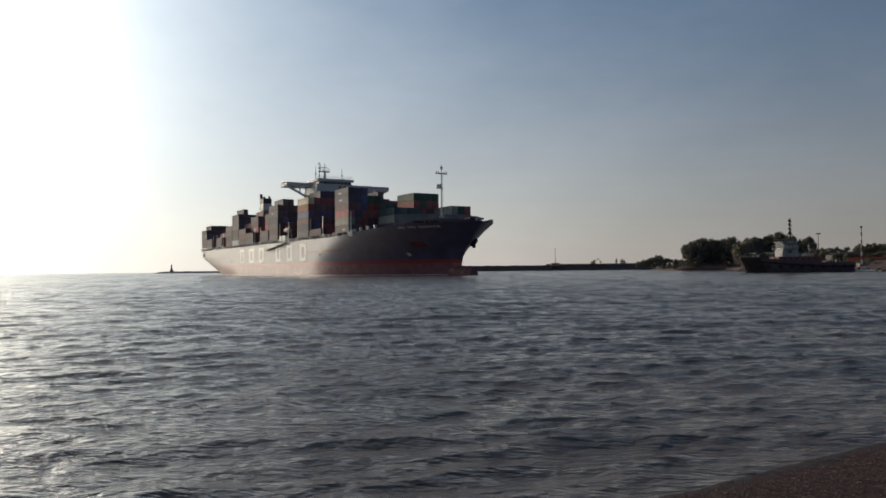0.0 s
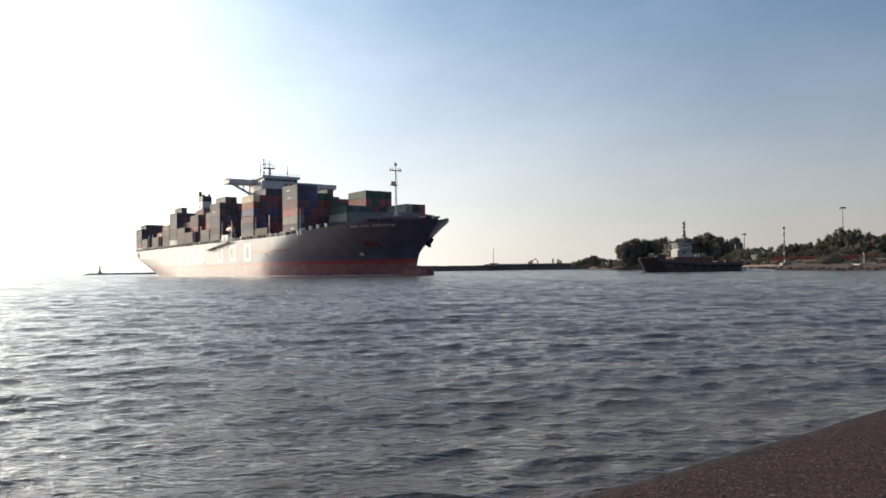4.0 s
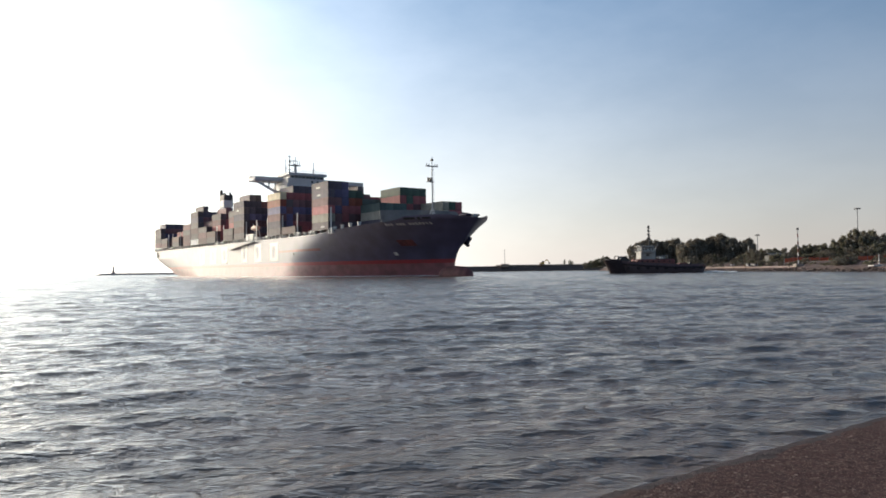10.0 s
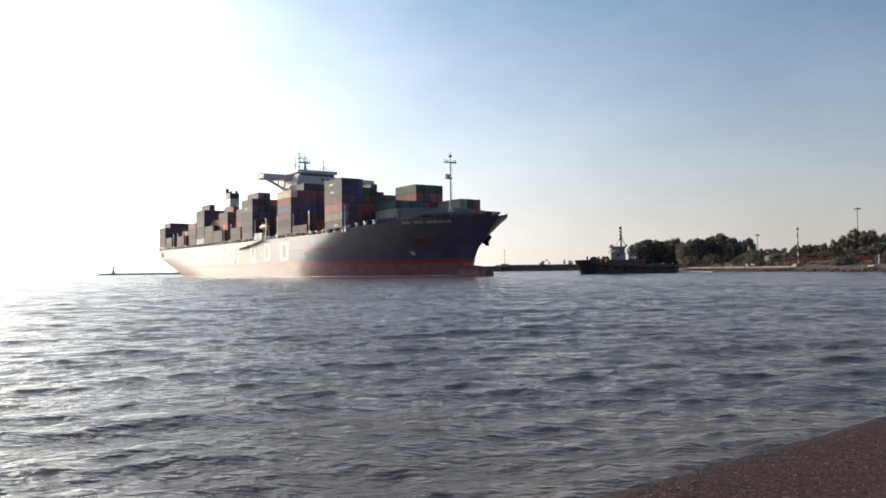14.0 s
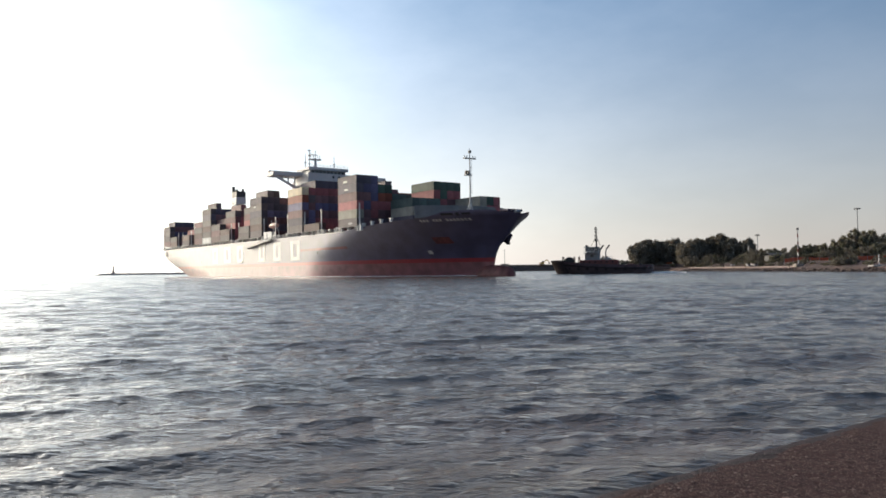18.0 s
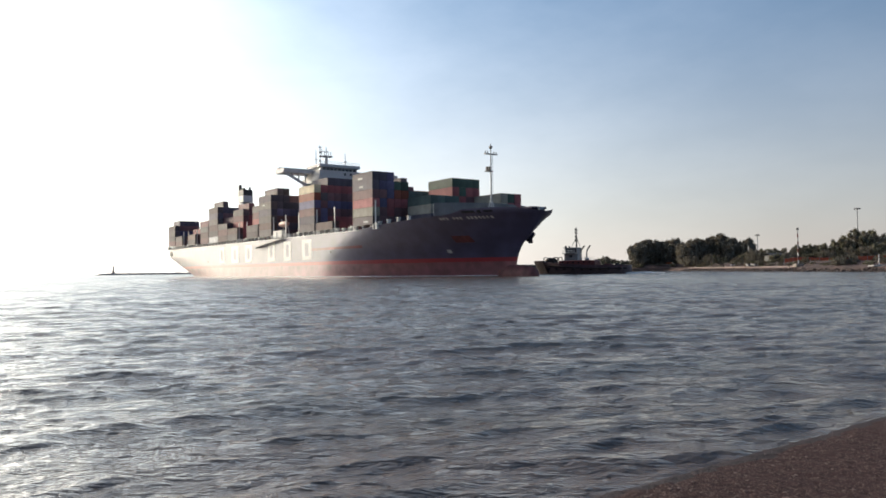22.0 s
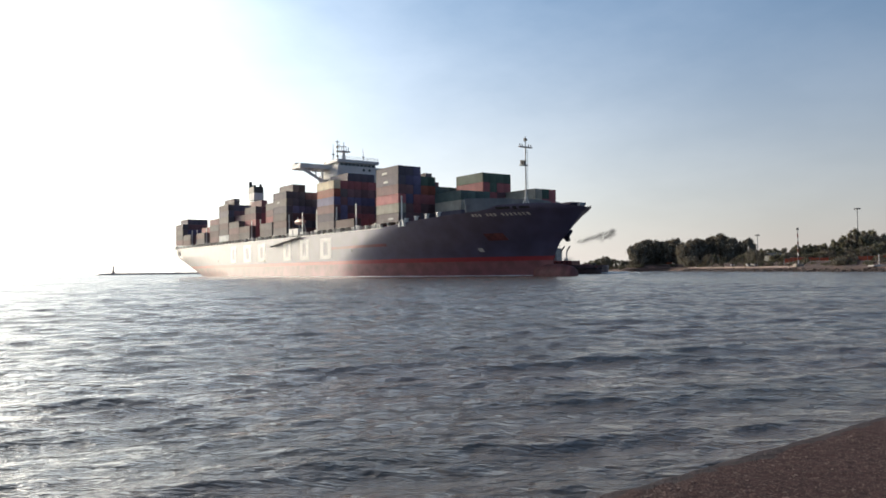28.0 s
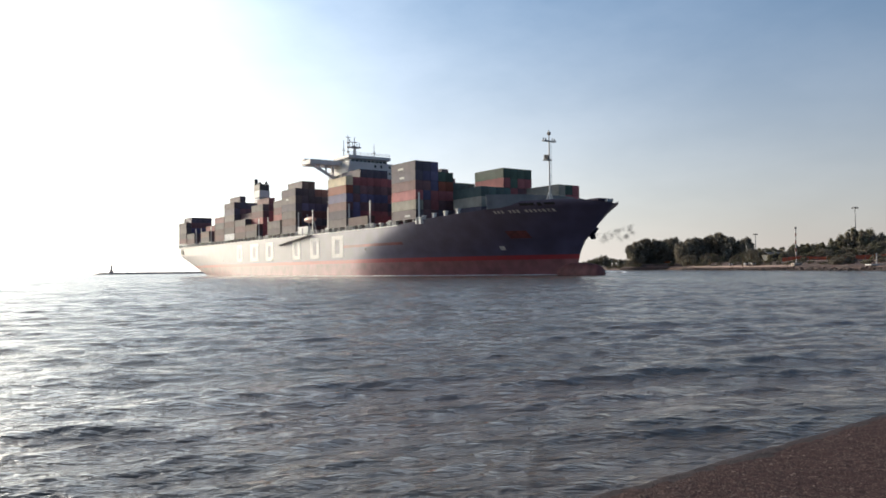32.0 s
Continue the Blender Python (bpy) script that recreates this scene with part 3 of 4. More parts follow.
def forecastle():
    plan = [(237.6, -17.4), (241.4, -13.0), (244.0, -7.0), (244.6, 0.0), (244.0, 7.0), (241.4, 13.0), (237.6, 17.4)]
    bm = bmesh.new()
    loft(bm, [[(x, y, 15.2), (x - 0.7, y, 20.3), (x - 1.0, y, 20.3), (x - 0.3, y, 15.2)] for x, y in plan])
    w = part("breakwater", bm, BREAKWATER, ship, "grey swept steel breakwater across the forecastle")
    for x, y in plan[1:-1]:
        part("stiffener", boxed(x - 1.7, x - 0.9, y - 0.08, y + 0.08, 15.2, 19.9), STEEL_GREY, w)
    for side in (-1, 1):
        for k in range(3):
            x = 248 + k * 3.6
            y = side * (half_at(x, 16) * 0.6)
            winch = part("mooring_winch", rodded((x, y - 1.1, 16.9), (x, y + 1.1, 16.9), 0.75, n=12), STEEL_GREY, ship)
            part("winch_motor", boxed(x - 0.6, x + 0.6, y + 1.1, y + 1.7, 15.9, 17.4), STEEL_GREY, winch)
        # bower anchor: housed in a bolster to port, drawn into a rusty recess to starboard
        if side < 0:
            part("anchor_recess", on_side(238.6, 243.4, 9.4, 11.2, 0.05, 5), RUST_RED, ship, "rust-red anchor recess")
            continue
        x, r = 251.6, 1.0
        y = side * (half_at(x, 10.5) - 0.5)
        pod = part("anchor_bolster", rodded((x - 1.0, y - side * 1.2, 12.5), (x + 1.3, y + side * 0.9, 10.3), 1.75 * r, 1.5 * r, n=10), NAVY_DULL, ship)
        bm = bmesh.new()
        rod(bm, (x + 0.9, y + side * 0.8, 11.0), (x + 1.2, y + side * 0.7, 8.9), 0.3, n=6)
        rod(bm, (x + 0.2, y + side * 0.7, 9.2), (x + 1.6, y + side * 0.5, 9.2), 0.35, n=6)
        part("anchor", bm, BLACK, pod, "dark stockless anchor")
    part("bow_fairlead", rodded((261.2, -0.9, 17.5), (261.2, 0.9, 17.5), 0.5, n=10), STEEL_GREY, ship)
    part("bow_platform", boxed(256.6, 260.4, -2.6, 2.6, 17.6, 18.2, bevel=0.1), NAVY_DULL, ship)


forecastle()


# pedestals and tall lashing frames between the bays, along both sides
LASH = [-3.0, 23.6, 31.4, 45.6, 64.2, 102.8, 112.0, 125.7, 139.6, 151.0, 162.4, 176.7, 189.7, 202.3, 215.8]


def lashings():
    bm = bmesh.new()
    box(bm, -0.26, 0.26, -0.12, 0.12, 0, 8.5)
    for x in (-1.0, 1.0):
        box(bm, x - 0.3, x + 0.3, -0.4, 0.4, 0, 1.5)
    box(bm, -1.5, 1.5, -0.5, 0.5, 1.5, 1.75)
    post = mesh_of(bm, PALE_STEEL)
    bm = bmesh.new()
    box(bm, -0.15, 0.15, -22.6, 22.6, 0.9, 1.2)
    beam = mesh_of(bm, STEEL_GREY)
    for x in LASH:
        frame_ob = part("lashing_bridge", beam, None, ship)
        frame_ob.location = (x, 0, DECK + 0.4)
        for side in (-1, 1):
            p = part("post", post, None, frame_ob)
            p.location = (0, side * 23.4, -0.4)
    bm = bmesh.new()
    box(bm, -0.34, 0.34, -0.4, 0.4, 0, 1.3)
    box(bm, -0.62, 0.62, -0.5, 0.5, 1.25, 1.5)
    pedestal = mesh_of(bm, PALE_STEEL)
    x = 1.0
    while x < 232:
        for side in (-1, 1):
            b = min(HALF, half_at(x, sheer(x))) - 0.65
            p = part("container_pedestal", pedestal, None, ship)
            p.location = (x, side * b, sheer(x) - 0.12)
        x += 4.15
    # dark colour on the coaming paints in the shade beneath the containers
    part("hatch_coaming", boxed(2, 228, -16.5, 16.5, DECK - 0.4, BASE - 0.1, bevel=0.1), NAVY_DULL, ship, "hatch coamings coloured dark for the shade under the cargo")
    part("deck_edge_rail", boxed(2, 206, -HALF + 0.02, -HALF + 0.1, DECK, DECK + 0.2), PALE_STEEL, ship)
    bm = bmesh.new()
    for z in (0.55, 1.0):
        rod(bm, (18, -HALF + 0.12, DECK + z), (206, -HALF + 0.12, DECK + z), 0.045, n=5)
    for x in np.arange(18, 207, 2.0):
        rod(bm, (x, -HALF + 0.12, DECK), (x, -HALF + 0.12, DECK + 1.0), 0.045, n=5)
    part("deck_side_rail", bm, STEEL_GREY, ship, "thin guard rail along the deck edge")


lashings()


def lifeboats():
    for side in (-1, 1):
        bm = bmesh.new()
        rings = []
        for k in range(9):
            t = k / 8
            r = math.sin(math.pi * min(0.93, max(0.07, t))) ** 0.28
            rings.append([(142.6 + 6.4 * t, side * 21.9 + 1.3 * r * math.cos(a), 19.6 + 1.1 * r * math.sin(a)) for a in np.linspace(0, 2 * math.pi, 13)[:-1]])
        loft(bm, rings)
        boat = part("lifeboat", bm, PALE_ORANGE, ship, "faded orange enclosed lifeboat in its davits")
        for x in (143.6, 148):
            part("davit", rodded((x, side * 20.4, DECK), (x, side * 22.0, 21.6), 0.22, n=6), WHITE, boat)
        house = part("winch_house", boxed(140.4, 148.4, side * 23.2 - 0.8, side * 23.2 + 0.8, 14.5, 17.2, bevel=0.1), PALE_STEEL, ship, "white gangway winch housing at the ship's side")
        part("door", boxed(143.6, 144.5, side * 24.02 - 0.03, side * 24.02 + 0.03, 14.7, 16.7), STEEL_GREY, house)
    # the accommodation ladder, lowered along the starboard side
    bm = bmesh.new()
    rod(bm, (127.5, -24.6, 11.6), (151.5, -24.6, 13.9), 0.3, n=6)
    rod(bm, (127.5, -25.4, 11.6), (151.5, -25.4, 13.9), 0.3, n=6)
    gang = part("accommodation_ladder", bm, STEEL_GREY, ship, "lowered accommodation ladder along the side")
    part("ladder_platform", boxed(125.8, 128.2, -25.8, -24.3, 11.2, 11.5), STEEL_GREY, gang)
    for k in range(18):
        f = (k + 0.5) / 18
        part("tread", boxed(127.5 + 24 * f - 0.35, 127.5 + 24 * f + 0.35, -25.5, -24.5, 11.6 + 2.3 * f, 11.75 + 2.3 * f), PALE_STEEL, gang)


lifeboats()


def markings():
    # plain white bars for the large side marks and the small bow marks
    for x0, x1 in ((80.5, 87), (95.5, 104), (111.5, 119.0), (135.9, 142.6), (150.4, 157.4), (166.2, 174.1)):
        w = (x1 - x0) * 0.32
        part("side_mark", on_side(x0, x0 + w, 6.0, 12.9), LETTER, ship, "upright white bar painted on the side")
        part("side_mark", on_side(x1 - w, x1, 6.0, 12.9), LETTER, ship, "upright white bar painted on the side")
        for z in (6.0, 11.7):
            part("side_mark", on_side(x0 + w, x1 - w, z, z + 1.2), LETTER, ship, "white bar painted on the side")
    for k in range(15):
        if k in (3, 7):
            continue
        x = 239.6 + k * 0.9
        part("bow_mark", on_side(x, x + 0.5, 15.35, 16.0, 0.04, 2), LETTER, ship, "small white bar on the bow")
    for x0, x1, z0, z1 in ((246.8, 249.9, 16.85, 17.45), (250.5, 251.3, 16.7, 17.5), (251.9, 253.9, 16.9, 17.4)):
        part("mooring_port", on_side(x0, x1, z0, z1, 0.03, 4), BLACK, ship, "dark mooring port in the bow bulwark")
    part("thruster_mark", on_side(234.4, 235.6, 6.6, 7.6, 0.05, 3), LETTER, ship, "small white thruster mark")
    # patchy red line on the side, from x 172 to 206
    part("side_stripe", on_side(172, 206, 8.9, 9.7, 0.04, 24), FAINT_RED, ship, "thin red line along the side")
    for x, z in ((64, 6.9), (118, 6.2), (188, 8.2)):
        part("discharge_port", rodded((x, -half_at(x, z) - 0.12, z), (x, -half_at(x, z) + 0.3, z), 0.45, n=10), BLACK, ship)
    part("mooring_opening", boxed(-0.12, 0.2, -23.6, -15, 10.6, 13.2), BLACK, ship, "dark mooring deck opening in the transom")
    part("side_opening", boxed(0.6, 4.8, -HALF - 0.05, -HALF + 0.4, 10.8, 13.2), BLACK, ship, "dark mooring opening in the side")
    bm = bmesh.new()
    xs = np.linspace(27, 250, 90)
    for side in (-1, 1):
        a = [bm.verts.new((x, side * (half_at(x, 0) + 0.02), 0.3 + 0.22 * abs(noise.noise((x * 0.21, side, 3))))) for x in xs]
        b = [bm.verts.new((x, side * (half_at(x, 0) + 0.5 + 0.35 * noise.noise((x * 0.3, side, 0))), 0.13)) for x in xs]
        for i in range(len(xs) - 1):
            bm.faces.new((a[i], a[i + 1], b[i + 1], b[i]))
    part("wash", bm, FOAM, ship, "thin foam line along the waterline")


markings()


# ---- the tug: x forward from its mast, z up from the water ----
tug = thing("tug_boat", pose(50, 250, 0, 0, 0, 180), "black-hulled harbour tug with red deckhouse and grey wheelhouse", "tug boat")


def tug_half(x, z):
    t = (x + 18.8) / 34.0
    b = 5.4 * (min(1, (1 - t) / 0.34) ** 0.55) * min(1, 0.25 + 0.75 * (max(0, t) / 0.13) ** 0.5)
    return b * lerp([(-1.5, 0.8), (1, 0.95), (4.5, 1.0)], z)


def tug_sheer(x):
    return lerp([(-19.5, 2.9), (-6, 3.0), (2, 3.45), (8, 4.0), (15, 4.7)], x)


def tug_boat():
    bm = bmesh.new()
    rings = []
    for k in range(33):
        x = -18.8 + 33.95 * (1 - (1 - k / 32) ** 1.35)
        top = tug_sheer(x)
        line = []
        for side in (-1, 1):
            zs = np.linspace(-1.2, top, 6)
            line += [(x - (0.48 * (top - z) * min(1, max(0, (x - 7) / 5))), side * tug_half(x, z), z) for z in (zs if side < 0 else zs[::-1])]
        rings.append(line)
    loft(bm, rings)
    hull = part("hull", bm, TUG_HULL, tug, "black steel hull", True)
    for side in (-1, 1):
        bm = bmesh.new()
        grid = []
        for x in np.linspace(-18.3, 11.6, 26):
            z1, z0 = tug_sheer(x) + 0.04, tug_sheer(x) - 0.8
            grid.append([(x, side * (tug_half(x, 4) + o), z) for o, z in ((0.07, z0), (0.07, z1), (-0.1, z1), (-0.1, z0))])
        loft(bm, grid)
        part("bulwark", bm, TUG_MAROON, hull, "maroon bulwark plating")
        bm = bmesh.new()
        pts = [(x, side * (tug_half(x, 3) + 0.12), tug_sheer(x) - 1.1) for x in np.linspace(-18.2, 14.5, 26)]
        loft(bm, [[(x, y + side * 0.24 * c, z + 0.26 * s) for c, s in ((-1, -0.6), (0.4, -1), (1, 0), (0.4, 1), (-1, 0.6))] for x, y, z in pts])
        part("rubbing_strake", bm, RUBBER, hull, "black rubber fender strake")
    bm = bmesh.new()
    for z in np.linspace(0.1, 4.3, 8):
        pts = [(x + 0.35 - 0.48 * (4.6 - z), side * (tug_half(x, 3) + 0.15), z) for side, xs in ((-1, np.linspace(10.8, 15.05, 8)), (1, np.linspace(15.05, 10.8, 8))) for x in xs]
        for a, b in zip(pts, pts[1:]):
            rod(bm, a, b, 0.42, n=6)
    part("bow_fender", bm, RUBBER, hull, "bulky rubber bow fender")
    for k in range(9):
        for side in (-1, 1):
            x = -16 + k * 3.1
            bm = bmesh.new()
            rod(bm, (x, side * (tug_half(x, 1.4) + 0.02), 1.75), (x, side * (tug_half(x, 1.4) + 0.4), 1.75), 0.55, n=12)
            part("tyre_fender", bm, RUBBER, hull)
    part("deck", boxed(-17.2, 5, -4.0, 4.2, 1.7, 2.0), STEEL_GREY, hull)
    for k in range(7):
        for side in (-1, 1):
            x = -16.8 + k * 1.8
            part("bulwark_stay", boxed(x - 0.1, x + 0.1, side * 4.7 - 0.1, side * 4.7 + 0.1, 1.9, 2.7), TUG_RED, hull)
    lower = part("deckhouse", boxed(-7.4, 5.4, -3.6, 3.6, 2.0, 4.65, bevel=0.2), TUG_RED, tug, "red deckhouse")
    for k in range(6):
        for side in (-1, 1):
            x = -5.6 + k * 1.9
            part("porthole", rodded((x, side * 3.55, 4.0), (x, side * 3.66, 4.0), 0.28, n=10), GLASS_DARK, lower)
    part("deckhouse_door", boxed(-7.3, -6.5, -3.68, -3.58, 2.2, 4.1), WHITE, lower)
    bm = bmesh.new()
    loft(bm, [[(x0, -w, z), (x1, -w, z), (x1, w, z), (x0, w, z)] for x0, x1, w, z in ((-1.1, 3.7, 2.2, 4.6), (-1.1, 3.7, 2.2, 7.0), (-0.9, 3.2, 2.0, 7.2), (-0.9, 3.6, 2.2, 8.9))])
    house = part("wheelhouse", bm, TUG_GREY, tug, "pale grey wheelhouse with outward-sloped windows")
    part("roof", boxed(-1.1, 4.0, -2.5, 2.5, 8.9, 9.15, bevel=0.08), TUG_GREY, house)
    for k in range(4):
        for side in (-1, 1):
            x = -0.6 + k * 1.0
            part("window", boxed(x, x + 0.78, side * 2.13 - 0.08, side * 2.13 + 0.08, 7.55, 8.6), GLASS_DARK, house)
    for k in range(3):
        y = -1.75 + k * 1.2
        part("window", boxed(3.34, 3.56, y, y + 1.0, 7.6, 8.6), GLASS_DARK, house)
    part("window", boxed(0.8, 1.9, -2.26, -2.18, 5.7, 6.5), GLASS_DARK, house)
    part("window", boxed(0.8, 1.9, 2.18, 2.26, 5.7, 6.5), GLASS_DARK, house)
    for side in (-1, 1):
        part("searchlight", rodded((3.0, side * 1.9, 9.1), (3.4, side * 1.9, 9.7), 0.3, n=8), BLACK, house)
    for side in (-1, 1):
        wing = part("bridge_wing", boxed(-0.6, 3.9, side * 2.9 - 0.75, side * 2.9 + 0.75, 7.0, 7.15), TUG_GREY, house)
        bm = bmesh.new()
        for x in (-0.5, 0.6, 1.7, 2.8, 3.8):
            rod(bm, (x, side * 3.55, 7.1), (x, side * 3.55, 8.1), 0.06, n=5)
        for z in (7.6, 8.1):
            rod(bm, (-0.5, side * 3.55, z), (3.8, side * 3.55, z), 0.06, n=5)
        part("wing_rail", bm, PALE_STEEL, wing)
    mast = part("mast", rodded((0, 0, 9.2), (0, 0, 15.2), 0.3, 0.16, n=8), BLACK, tug, "dark lattice mast with lamps")
    for z, w in ((11.2, 0.9), (12.6, 0.7), (13.9, 0.8), (15.0, 0.45)):
        part("yard", boxed(-0.18, 0.18, -w, w, z, z + 0.2), BLACK, mast)
        part("lamp", rodded((0.35, 0, z + 0.1), (0.35, 0, z + 0.75), 0.24, n=8), BLACK, mast)
        part("bracket", boxed(-0.55, 0.45, -0.12, 0.12, z, z + 0.14), BLACK, mast)
    part("top_lamp", rodded((0, 0, 15.2), (0, 0, 16.1), 0.2, n=8), BLACK, mast)
    for x, w in ((-0.7, 0.09), (0.9, 0.09)):
        part("stay", rodded((x * 1.9, 0, 9.5), (0, 0, 12.8), w, n=5), BLACK, mast)
    for sy, x0 in ((-2.0, -0.9), (-2.2, -2.9)):
        bm = bmesh.new()
        pts = [(x0, sy, 4.6), (x0, sy, 7.4), (x0 - 0.25, sy, 8.4), (x0 - 1.1, sy, 9.6)]
        for a, b in zip(pts, pts[1:]):
            rod(bm, a, b, 0.23, n=8)
        stack = part("exhaust_stack", bm, STEEL_GREY, tug, "bent grey exhaust stack with a sooty tip")
        part("sooty_tip", rodded(pts[2], (pts[3][0] - 0.2, pts[3][1], pts[3][2] + 0.22), 0.27, n=8), BLACK, stack)
    bm = bmesh.new()
    rng = random.Random(12)
    for _ in range(260):
        x, y = -18.0 - 11 * rng.random() ** 1.3, rng.uniform(-3.8, 3.8)
        r = rng.uniform(0.12, 0.4) * (1 if x > -26 else 0.7)
        bmesh.ops.create_icosphere(bm, subdivisions=1, radius=r, matrix=Matrix.LocRotScale((x, y, 0.1), Euler((rng.random(), rng.random(), rng.random() * 6)), (1.7, 1.1, 0.9)))
    tagged(part("wash", bm, FOAM, tug, "churned white water astern"), kind="stuff")
    winch = part("towing_winch", rodded((9.2, -1.4, 4.3), (9.2, 1.4, 4.3), 1.1, n=14), BLACK, tug, "dark towing winch on the foredeck")
    for y in (-1.6, 1.6):
        part("cheek_plate", rodded((9.2, y - 0.1, 4.3), (9.2, y + 0.1, 4.3), 1.5, n=14), BLACK, winch)
    for x in (5.9, 7.6, 11.4):
        bm = bmesh.new()
        for side in (-1, 1):
            rod(bm, (x, side * 1.7, 3.4), (x, side * 1.7, 5.8), 0.16, n=6)
        rod(bm, (x, -1.7, 5.8), (x, 1.7, 5.8), 0.16, n=6)
        part("towing_bitt", bm, BLACK, tug)
    part("aft_hatch", boxed(-12.5, -10.2, -1.5, 1.5, 2.0, 3.3, bevel=0.15), TUG_RED, tug)
    part("towing_hook", boxed(-14.6, -13.8, -0.5, 0.5, 2.0, 3.6, bevel=0.1), BLACK, tug)
    for y in (-3.3, 3.3):
        bm = bmesh.new()
        for z in (5.2, 5.7):
            rod(bm, (-5.1, y, z), (-2.0, y, z), 0.05, n=5)
        for x in (-5.1, -4, -3, -2):
            rod(bm, (x, y, 4.7), (x, y, 5.7), 0.05, n=5)
        part("deck_rail", bm, PALE_STEEL, tug)
    part("life_raft", rodded((-4.6, 0.6, 5.05), (-3.4, 0.6, 5.05), 0.4, n=10), WHITE, tug)


tug_boat()


# ---- the far bank ----
def shore_x(y):
    return lerp([(60, 108), (100, 111), (190, 114), (240, 113), (275, 109.5), (305, 108.5), (334, 108), (345, 114), (360, 119), (396, 120), (404, 97), (430, 99), (470, 104), (500, 106), (560, 118), (640, 136), (700, 140)], y)


def land_z(x, y):
    d = x - shore_x(y)
    z = lerp([(-6, -1.5), (0, -0.15), (2.5, 1.2), (5, 1.7), (9, 2.0), (15, 3.2), (40, 4.0), (200, 6)], d)
    if y > 345:
        z = min(z, lerp([(345, 3.0), (396, 3.0), (402, 4.1), (440, 4.1), (500, 3.0)], y) + 0.004 * d)
    return z + 0.45 * noise.noise((x * 0.09, y * 0.09, 0)) * min(1, max(0, (d - 2) / 10))


def bank(name, ds, ys, lift, mat, label, category, rough=0.0):
    bm = bmesh.new()
    rows = []
    for y in ys:
        line = []
        for d in ds:
            x = shore_x(y) + d
            edge = 0.9 * noise.noise((y * 0.35, d, 4)) if d < 3 else 0
            line.append(bm.verts.new((x + edge, y, land_z(x, y) + lift + rough * noise.noise((x * 0.7, y * 0.7, 2)))))
        rows.append(line)
    for a, b in zip(rows, rows[1:]):
        for i in range(len(ds) - 1):
            bm.faces.new((a[i], a[i + 1], b[i + 1], b[i]))
    return tagged(new(name, mesh_of(bm, mat, True)), label, category, kind="structure")


bank("ground", [-6, -3, -1, 0, 0.8, 1.6, 2.5, 3.5, 5, 7, 9, 12, 15, 19, 24, 30, 40, 60, 90, 140, 220, 400], np.arange(60, 702, 2.5), 0.0, EARTH, "low scrubby earth bank beside the channel", "ground", 0.25)
bank("sand_strip", [2.6, 3.4, 4.2, 5.0], np.arange(244, 341, 3.0), 0.1, SAND, "pale strip of dry sand above the rocks", "sand", 0.05)


def beach():
    bm = bmesh.new()
    ys = np.linspace(478, 522, 16)
    rows = [[bm.verts.new((shore_x(y) - 5 + k * 6, y, -0.3 + 0.42 * k - 0.05 * k * k)) for k in range(7)] for y in ys]
    for a, b in zip(rows, rows[1:]):
        for i in range(6):
            bm.faces.new((a[i], a[i + 1], b[i + 1], b[i]))
    return tagged(new("beach", mesh_of(bm, SAND, True)), "small pale sand beach at the water", "beach", kind="structure")


beach()


def revetment():
    rng = random.Random(5)
    bm = bmesh.new()
    y = 176.0
    while y < 342:
        for d, s in ((-0.7, 0.75), (0.4, 0.8), (1.3, 0.5)):
            x = shore_x(y) + d + rng.uniform(-0.5, 0.5)
            r = s * rng.uniform(0.35, 0.95)
            v = bmesh.ops.create_icosphere(bm, subdivisions=1, radius=r, matrix=Matrix.LocRotScale((x, y + rng.uniform(-0.5, 0.5), land_z(x, y) + r * 0.25), Euler((rng.random() * 3, rng.random() * 3, 0)), (1.2, 0.9, 0.75)))["verts"]
            for q in v:
                q.co += Vector((rng.uniform(-1, 1), rng.uniform(-1, 1), rng.uniform(-1, 1))) * r * 0.16
        y += 0.85
    return tagged(new("shore_rocks", mesh_of(bm, ROCK)), "line of broken grey rocks along the waterline", "rocks", kind="stuff")


revetment()


def mole(name, x0, x1, y, width, top, label, seed, mat):
    bm = bmesh.new()
    n = int((x1 - x0) / 3)
    rings = []
    for k in range(n + 1):
        x = x0 + (x1 - x0) * k / n
        h = top + 0.5 * noise.noise((x * 0.13, seed, 0)) + 0.3 * noise.noise((x * 0.6, seed, 3))
        h *= min(1, 0.25 + k * 0.2, 0.25 + (n - k) * 0.2)
        rings.append([(x, y - width * 0.9, -2), (x, y - width * 0.45 + 0.6 * noise.noise((x * 0.4, seed, 7)), h * 0.55), (x, y - width * 0.3, h), (x, y + width * 0.3, h), (x, y + width * 0.9, -2)])
    loft(bm, rings)
    return tagged(new(name, mesh_of(bm, mat)), label, "breakwater", kind="structure")


mole("mole", -150, 141, 655, 12, 4.8, "long low stone mole at the harbour mouth", 1, ROCK)
mole("far_mole", -566, -150, 1205, 14, 3.2, "distant grey breakwater carrying a lighthouse", 2, HAZED_STONE)


def wall_cap():
    return tagged(new("mole_wall", mesh_of(boxed(47, 140, 656, 658.5, 4.0, 5.8, bevel=0.15), MOLE_WALL)), "low dark wall along the crest of the mole", "wall", kind="structure")


wall_cap()


